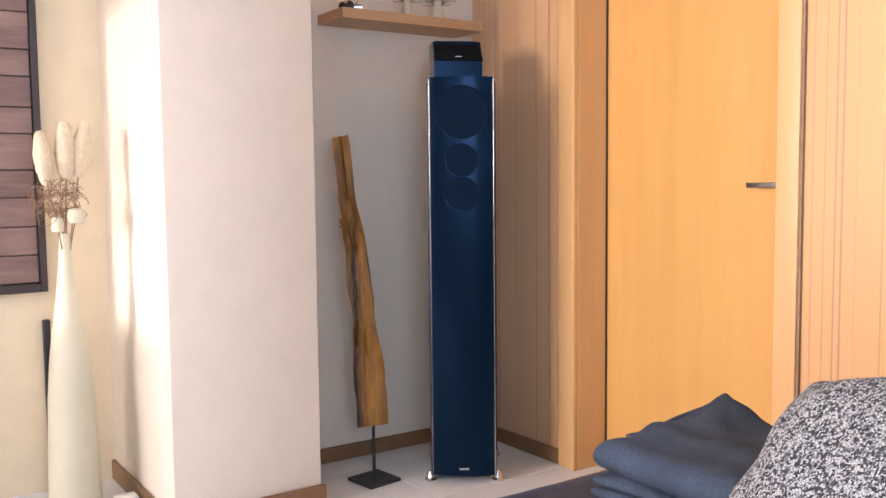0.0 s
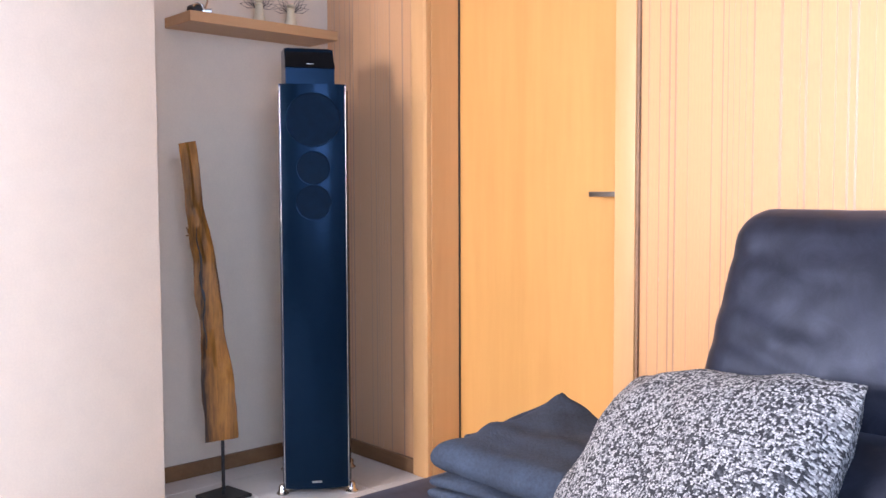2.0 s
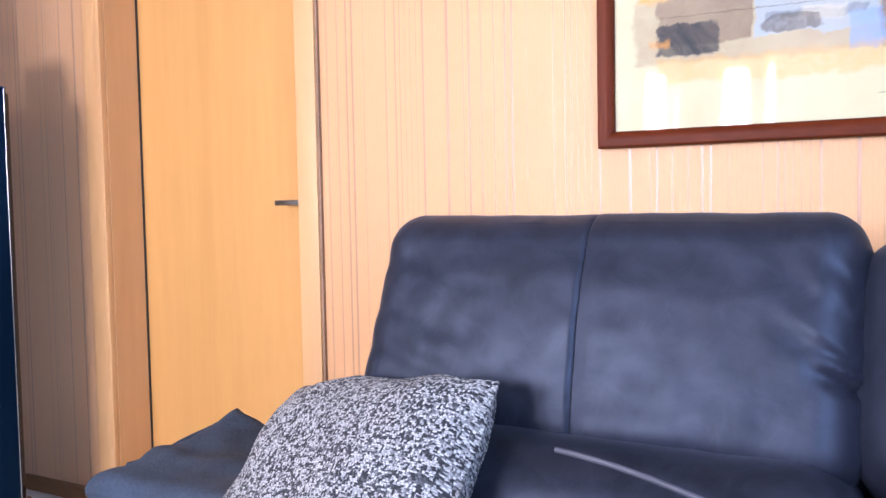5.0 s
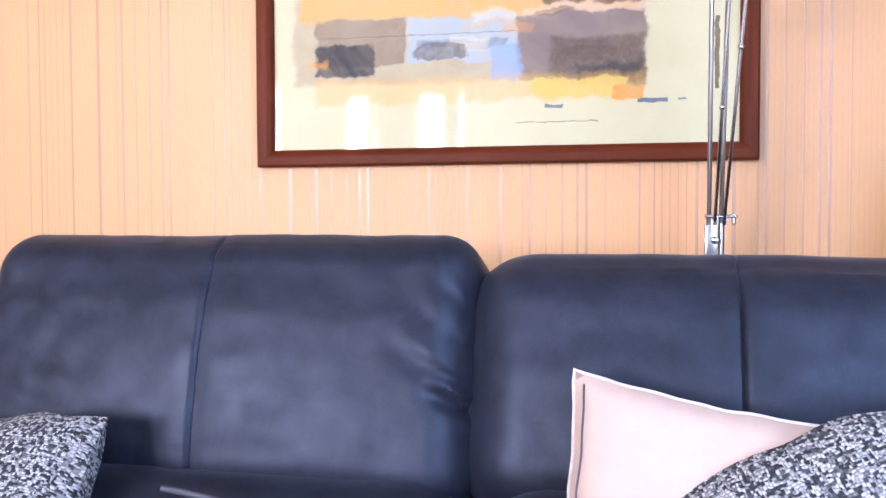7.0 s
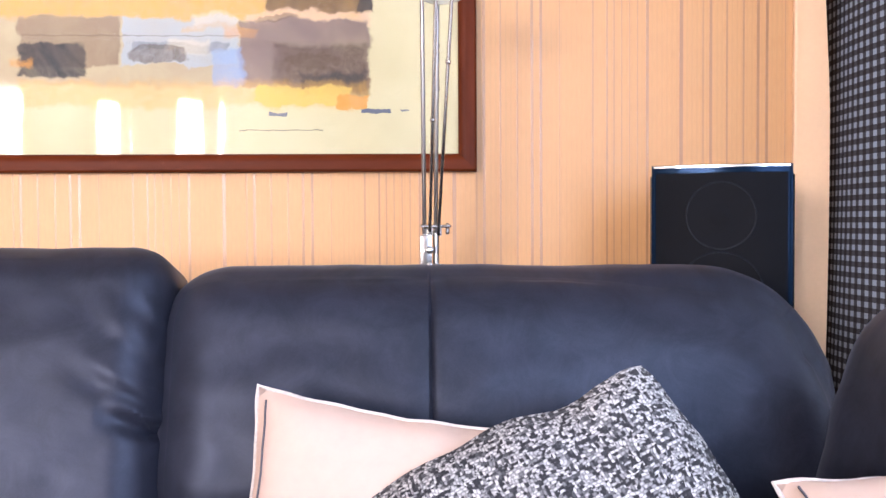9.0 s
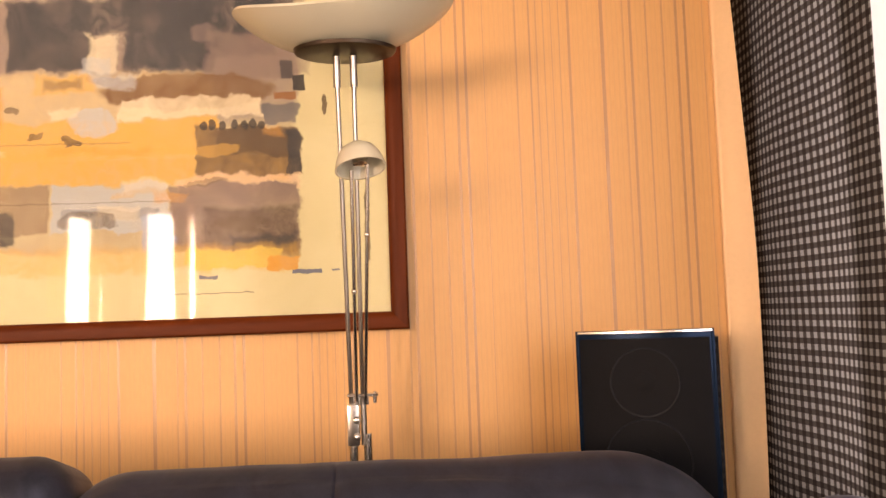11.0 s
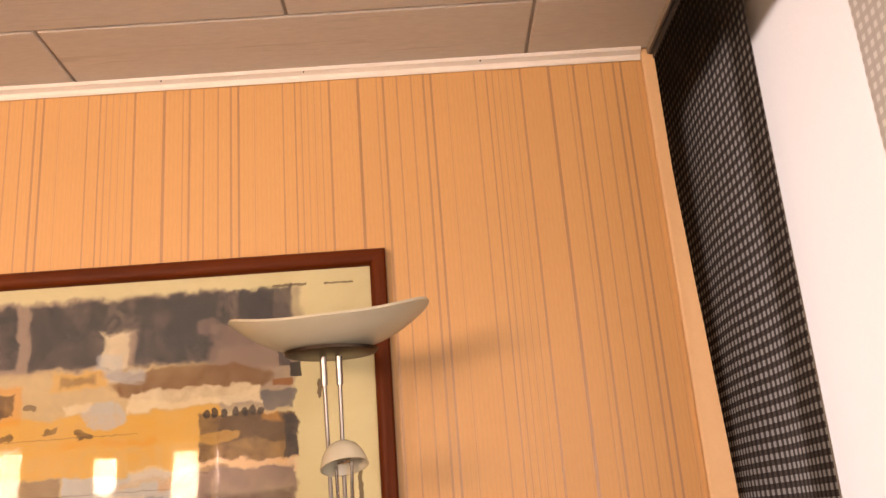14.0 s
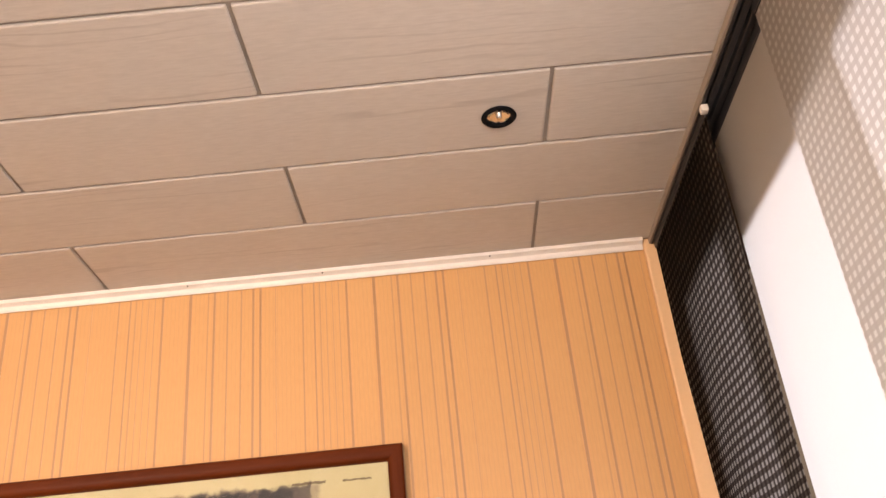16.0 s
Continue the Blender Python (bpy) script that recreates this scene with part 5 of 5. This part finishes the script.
# ---- sofa and what lies on it ----


def puffy(w, h, d, bulge=0.03, r=0.06, seams=(), n=(44, 30, 12), wrinkle=0.004, seed=0.0, round_end=1.0, sag=0.0, fn=None, wide=1.0, flare=0.0):
    """A stuffed cushion: width along x, height along z, front towards -y, with its foot at z = 0."""
    bm = bmesh.new()
    nx, nz, ny = n

    def place(u, v, s):
        # u, v, s in -1..1: rounded box
        hx, hz, hy = w / 2, h / 2, d / 2
        rr = min(r, hy * 0.98)
        k = max(0.0, min(1.0, (u - 0.1) / 0.6)) * max(0.0, min(1.0, (v + 0.2) / 0.6))
        corner = round_end * (1 + (wide - 1) * k * k * (3 - 2 * k))
        p = Vector((u * hx, s * hy, v * hz))
        c = Vector((max(-hx + rr * corner, min(hx - rr * corner, p.x)), max(-hy + rr, min(hy - rr, p.y)), max(-hz + rr * corner, min(hz - rr * corner, p.z))))
        q = p - c
        if q.length > 1e-6:
            qx, qy, qz = q.x / (rr * corner), q.y / rr, q.z / (rr * corner)
            L = math.sqrt(qx * qx + qy * qy + qz * qz)
            m = max(abs(qx), abs(qy), abs(qz))
            k = m / L
            q = Vector((q.x * k, q.y * k, q.z * k))
        p = c + q
        e = max(1 - u * u, 0) ** 0.8 * max(1 - v * v, 0) ** 1.2
        f = bulge * e * (1 if s < 0.2 else 0.35)
        for su in seams:
            f -= 0.006 * math.exp(-((p.x - su * hx) / 0.0024) ** 2) + 0.0018 * math.exp(-((p.x - su * hx) / 0.018) ** 2) * min(1, (1 - v * v) * 6 + 0.3)
        wr = wrinkle * (noise.noise((p.x * 5 + seed, p.z * 16, seed)) * 0.7 + noise.noise((p.x * 22 + seed, p.z * 26, seed + 4)) * 0.35)
        if fn:
            f += fn(p.x, p.z, u, v)
        p.x -= flare * max(0.0, -u) * (1 - v) / 2
        side = -1 if s < 0 else 1
        p.y += side * (f + wr) * abs(s) ** 0.5
        p.z += wr * 0.8 * (1 if v > 0.9 else 0) + h / 2 - sag * (1 - u * u) * max(v, 0)
        return p

    faces = []
    grid = {}

    def vert(u, v, s):
        key = (round(u, 4), round(v, 4), round(s, 4))
        if key not in grid:
            grid[key] = bm.verts.new(place(u, v, s))
        return grid[key]

    U = [-math.cos(math.pi * i / nx) * 0.35 + (-1 + 2 * i / nx) * 0.65 for i in range(nx + 1)]
    V = [-math.cos(math.pi * i / nz) * 0.35 + (-1 + 2 * i / nz) * 0.65 for i in range(nz + 1)]
    S = [-1 + 2 * i / ny for i in range(ny + 1)]
    for a, b in zip(U, U[1:]):
        for c, e in zip(V, V[1:]):
            for s in (-1, 1):
                bm.faces.new((vert(a, c, s), vert(b, c, s), vert(b, e, s), vert(a, e, s)))
        for s, t in zip(S, S[1:]):
            for v in (-1, 1):
                bm.faces.new((vert(a, v, s), vert(b, v, s), vert(b, v, t), vert(a, v, t)))
    for c, e in zip(V, V[1:]):
        for s, t in zip(S, S[1:]):
            for u in (-1, 1):
                bm.faces.new((vert(u, c, s), vert(u, e, s), vert(u, e, t), vert(u, c, t)))
    return bm


def gathers(x, z, u, v):
    """Gathered folds that run in from the right edge, and soft creases on the left."""
    f = 0.0
    for z0, s, a in ((-0.055, 0.80, 0.026), (-0.028, 0.66, 0.010), (0.03, 0.72, 0.004), (0.08, 0.76, 0.003)):
        k = max(0.0, (u - s) / (1 - s))
        bend = (0.13 + z0) * (1 - u) + 0.25 * (1 - u) ** 2
        f -= a * k * math.exp(-((z - z0 - bend) / (0.009 + 0.05 * (1 - u))) ** 2)
        f += a * 0.5 * k * math.exp(-((z - z0 - 0.020 - bend) / (0.010 + 0.03 * (1 - u))) ** 2)
    for z0, a in ((0.05, 0.004), (-0.035, 0.005), (-0.10, 0.006)):
        k = max(0.0, (-u - 0.25) / 0.75)
        f -= a * k * math.exp(-((z - z0 + 0.05 * u + 0.012 * math.sin(9 * u)) / 0.018) ** 2)
    return f


def sofa():
    s = thing("corner_sofa", pose(0, 0, FLOOR_TOP), "dark anthracite microfibre corner sofa with stitched cushions", "sofa")
    TILT = 17
    # frame under the seat
    part("base", boxed(-1.17, 1.25, 1.45, 2.42, 0.10, 0.34, 0.02, 3), "suede", s)
    for x in (-1.08, 0.1, 1.15):
        for y in (1.52, 2.34):
            bm = bmesh.new()
            lathe(bm, [(0.0, 0), (0.022, 0), (0.028, 0.1), (0.0, 0.1)], 16, (x, y, 0))
            part("leg", bm, "steel", s)
    # seats
    for x0, x1, sd in ((-1.205, -0.56, 3.1), (-0.555, 0.15, 1.0), (0.155, 0.95, 5.0)):
        bm = puffy(x1 - x0, 0.98, 0.16, 0.012, 0.05, (), (20, 24, 6), 0.004, sd)
        ob = part("seat_cushion", bm, "suede", s)
        ob.matrix_local = pose((x0 + x1) / 2, 2.36, 0.385, 90, 0, 0)
    # lower back roll and head cushions
    for x0, x1, sd in ((-0.575, 0.150, 2.0), (0.158, 1.03, 7.0)):
        bm = puffy(x1 - x0, 0.26, 0.28, 0.02, 0.09, (), (30, 14, 10), 0.006, sd + 2)
        ob = part("lumbar_cushion", bm, "suede", s)
        ob.matrix_local = pose((x0 + x1) / 2, 2.185, 0.425, -8, 0, 0)
    bm = puffy(0.78, 0.395, 0.20, 0.022, 0.062, (-0.012,), (260, 100, 10), 0.004, 0.4, 1.0, 0.0, gathers, flare=0.03)
    ob = part("back_cushion", bm, "suede", s, "gathered left back cushion with one vertical seam")
    ob.matrix_local = pose(-0.247, 2.262, 0.618, -TILT, 0, 0)
    bm = puffy(0.925, 0.385, 0.20, 0.026, 0.080, (-0.20,), (260, 60, 10), 0.004, 6.4, 1.2, wide=1.9)
    ob = part("back_cushion", bm, "suede", s, "smooth back cushion with one vertical seam")
    ob.matrix_local = pose(0.582, 2.262, 0.606, -TILT, 0, 0)
    bm = bmesh.new()
    tube(bm, [(-0.215 + 0.028 * t, 2.046 - 0.004 * t, 0.703 - 0.0012 * t - 0.0004 * t * t) for t in range(9)], 0.0042, 8)
    part("piping", bm, "piping", s, "raised grey piping")
    part("back_shell", boxed(-0.55, 1.05, 2.30, 2.42, 0.30, 0.86, 0.03, 3), "suede", s)
    # corner back on the window side
    bm = puffy(0.95, 0.46, 0.22, 0.03, 0.09, (), (40, 30, 10), 0.005, 3.3, 1.3)
    ob = part("corner_cushion", bm, "suede", s, "plain corner back cushion")
    ob.matrix_local = pose(1.0, 1.69, 0.515, 0, 0, -88) @ pose(0, 0, 0, -14, 0, 0)
    part("corner_base", boxed(0.96, 1.26, 1.2, 2.20, 0.10, 0.54, 0.03, 3), "suede", s)
    return s


sofa()


def pillow(name, size, thick, m, mat, label, hem=None, group="", seed=0.0, pinch=0.10):
    """A square scatter cushion with drawn-out corners, face towards -y of its pose, centred on it."""
    p = thing(name, m, label, "cushion", group)
    bm = bmesh.new()
    n = 34
    grid = {}
    for side in (-1, 1):
        for i in range(n + 1):
            for j in range(n + 1):
                u, v = -1 + 2 * i / n, -1 + 2 * j / n
                rim = i in (0, n) or j in (0, n)
                if rim and (i, j, 1) in grid:
                    continue
                ear = (-0.018 if hem is None else 0.004) * (max(abs(u) - 0.72, 0) / 0.28) ** 2 * (max(abs(v) - 0.72, 0) / 0.28) ** 2
                k = 1 + ear - pinch * ((1 - v * v) * abs(u) ** 3 * 0.5)
                l = 1 + ear - pinch * ((1 - u * u) * abs(v) ** 3 * 0.5)
                h = thick / 2 * (max(1 - u ** 4, 0) * max(1 - v ** 4, 0)) ** 0.55
                wr = 0.006 * noise.noise((u * 2 + seed, v * 2, side)) + 0.012 * noise.noise((u * 3.5 + seed, v * 3.5, seed)) * (abs(u) + abs(v)) * 0.5
                co = Vector((u * size / 2 * k + 0.003 * noise.noise((v * 6, seed, 1)), side * h + wr, v * size / 2 * l + (0.003 if hem else 0.016) * noise.noise((u * (6 if hem else 2.6), seed, 2)) * abs(v)))
                grid[(i, j, 1 if rim else side)] = bm.verts.new(co)

    def g(i, j, side):
        return grid[(i, j, 1)] if i in (0, n) or j in (0, n) else grid[(i, j, side)]

    for side in (-1, 1):
        for i in range(n):
            for j in range(n):
                bm.faces.new((g(i, j, side), g(i + 1, j, side), g(i + 1, j + 1, side), g(i, j + 1, side)))
    ring = [g(i, 0, 1).co.copy() for i in range(n)] + [g(n, j, 1).co.copy() for j in range(n)] + [g(i, n, 1).co.copy() for i in range(n, 0, -1)] + [g(0, j, 1).co.copy() for j in range(n, 0, -1)]
    inset = []
    for a, c, di, dj in ((1, 1, 1, 0), (n - 1, 1, 0, 1), (n - 1, n - 1, -1, 0), (1, n - 1, 0, -1)):
        if dj:
            inset.append([g(a + di * k, c + dj * k, -1).co - Vector((0, 0.0012, 0)) for k in range(n - 2)])
    part("cover", bm, mat, p)
    if hem:
        b = bmesh.new()
        tube(b, ring + ring[:1], 0.0026, 6, False)
        part("hem", b, hem, p, "stitched pale hem")
        for line in inset:
            b = bmesh.new()
            tube(b, line, 0.0013, 6, False)
            part("stitch_line", b, "piping", p, "dark grey stitch line")
    return p


def facing(origin, right, up):
    """The pose whose x axis runs along right and whose z axis is near up."""
    x = Vector(right).normalized()
    y = Vector(up).cross(x).normalized()
    z = x.cross(y)
    m = Matrix((x, y, z)).transposed().to_4x4()
    m.translation = Vector(origin)
    return m


def by_corner(corner, right, up, size, cu, cv):
    """Pose of a cushion whose corner (cu, cv = -1 or 1) lies at a place."""
    m = facing((0, 0, 0), right, up)
    m.translation = Vector(corner) - m.to_3x3() @ Vector((cu * size / 2, 0, cv * size / 2))
    return m


pillow("scatter_cushion", 0.455, 0.17, by_corner((-0.325, 2.11, 0.772), (0.46, -0.10, 0.07), (0.0, 0.30, 0.30), 0.455, 1, 1), "tweed", "black and white woven cushion leaning on the sofa back", None, "scatter cushions", 1.0, -0.06)
pillow("scatter_cushion", 0.46, 0.12, by_corner((0.286, 2.115, 0.855), (0.44, -0.02, -0.055), (0.05, 0.12, 0.45), 0.46, -1, 1), "pink", "pale pink velour cushion with a grey hem", "edge", "scatter cushions", 4.0, 0.16)
pillow("scatter_cushion", 0.46, 0.15, by_corner((0.716, 2.035, 0.886), (0.40, 0.02, 0.20), (-0.22, 0.16, 0.36), 0.46, 1, 1), "tweed", "black and white woven cushion leaning over the pink one", None, "scatter cushions", 7.0, -0.14)
pillow("scatter_cushion", 0.40, 0.12, facing((1.01, 1.75, 0.676), (1, 0.05, 0.06), (0, 0.62, 0.60)), "pink", "pale pink velour cushion lying in the sofa corner", "edge", "scatter cushions", 9.0)


def folded_blanket():
    b = thing("folded_blanket", pose(-0.90, 2.12, 0.465), "folded slate-blue wool blanket on the sofa seat", "blanket")
    rng = random.Random(2)

    def layer(nm, x0, x1, y0, y1, z0, z1, fn, mat="fleece"):
        bm = bmesh.new()
        nx, ny = 44, 36
        rows = {}
        for top in (0, 1):
            for i in range(nx + 1):
                for j in range(ny + 1):
                    u, v = 0.5 - 0.5 * math.cos(math.pi * i / nx), 0.5 - 0.5 * math.cos(math.pi * j / ny)
                    x, y = x0 + (x1 - x0) * u, y0 + (y1 - y0) * v
                    e = min(x - x0, x1 - x, y - y0, y1 - y) / ((z1 - z0) * 0.55)
                    r = 1 - max(0, 1 - e) ** 2
                    mid = (z0 + z1) / 2
                    half = (z1 - z0) / 2 * math.sqrt(max(r, 0.004))
                    z = mid + (half if top else -half)
                    lift = fn(u, v) if fn else 0.0
                    z += lift + 0.008 * noise.noise((x * 10, y * 13, z0 * 30)) + 0.003 * noise.noise((x * 34, y * 30, z0 * 60))
                    rows[top, i, j] = bm.verts.new((x + 0.004 * noise.noise((y * 20, z0 * 50, 1)), y + 0.004 * noise.noise((x * 20, z0 * 50, 2)), z))
        for i in range(nx):
            for j in range(ny):
                bm.faces.new((rows[1, i, j], rows[1, i + 1, j], rows[1, i + 1, j + 1], rows[1, i, j + 1]))
                bm.faces.new((rows[0, i, j], rows[0, i, j + 1], rows[0, i + 1, j + 1], rows[0, i + 1, j]))
        for i in range(nx):
            for j in (0, ny):
                bm.faces.new((rows[0, i, j], rows[0, i + 1, j], rows[1, i + 1, j], rows[1, i, j]))
        for j in range(ny):
            for i in (0, nx):
                bm.faces.new((rows[0, i, j], rows[0, i, j + 1], rows[1, i, j + 1], rows[1, i, j]))
        return part(nm, bm, mat, b)

    layer("fold", -0.178, 0.30, -0.155, 0.24, 0.0, 0.018, None)
    layer("fold", -0.186, 0.30, -0.145, 0.25, 0.016, 0.036, lambda u, v: 0.004 * math.sin(7 * v + 2 * u))
    hem = bmesh.new()
    tube(hem, [(-0.203 + 0.006 * math.sin(v * 9), -0.03 + 0.285 * v, 0.082 + 0.038 * v * v) for v in [k / 14 for k in range(15)]], 0.009, 10)
    part("hem_roll", hem, "fleece", b, "rolled edge")

    def top_lift(u, v):
        ridge = 0.040 * v * v * math.exp(-(u / 0.20) ** 2)
        lip = 0.013 * math.exp(-(u / 0.05) ** 2) * math.exp(-((1 - v) / 0.16) ** 2)
        return ridge + lip + 0.009 * math.exp(-((v - 0.35 - u * 0.2) / 0.10) ** 2) - 0.008 * math.exp(-((u - 0.30) / 0.10) ** 2) * v

    layer("fold", -0.200, 0.31, -0.13, 0.26, 0.033, 0.098, top_lift)
    return b


folded_blanket()

# ---- floor tiles, last ----


def floor_tiles():
    fl = bpy.data.objects["floor"]
    w, h, gap = 0.42, 0.335, 0.004
    me = mesh_from("tile", boxed(gap / 2, w - gap / 2, gap / 2, h - gap / 2, -0.006, 0.0, 0.0012, 1), MAT["tile"], False)
    rest = bmesh.new()
    for i in range(13):
        for j in range(16):
            x, y = -3.56 + i * w, 2.43 - 14 * h + j * h
            if x < -0.9 or y > 1.0:
                ob = new("tile", me)
                ob.parent = fl
                ob.location = (x, y, 0)
            else:
                box(rest, x + gap / 2, x + w - gap / 2, y + gap / 2, y + h - gap / 2, -0.006, 0.0)
    tagged(part("tile_field", rest, "tile", fl, "", False), "pale stoneware tiles", "", "", "stuff")


floor_tiles()
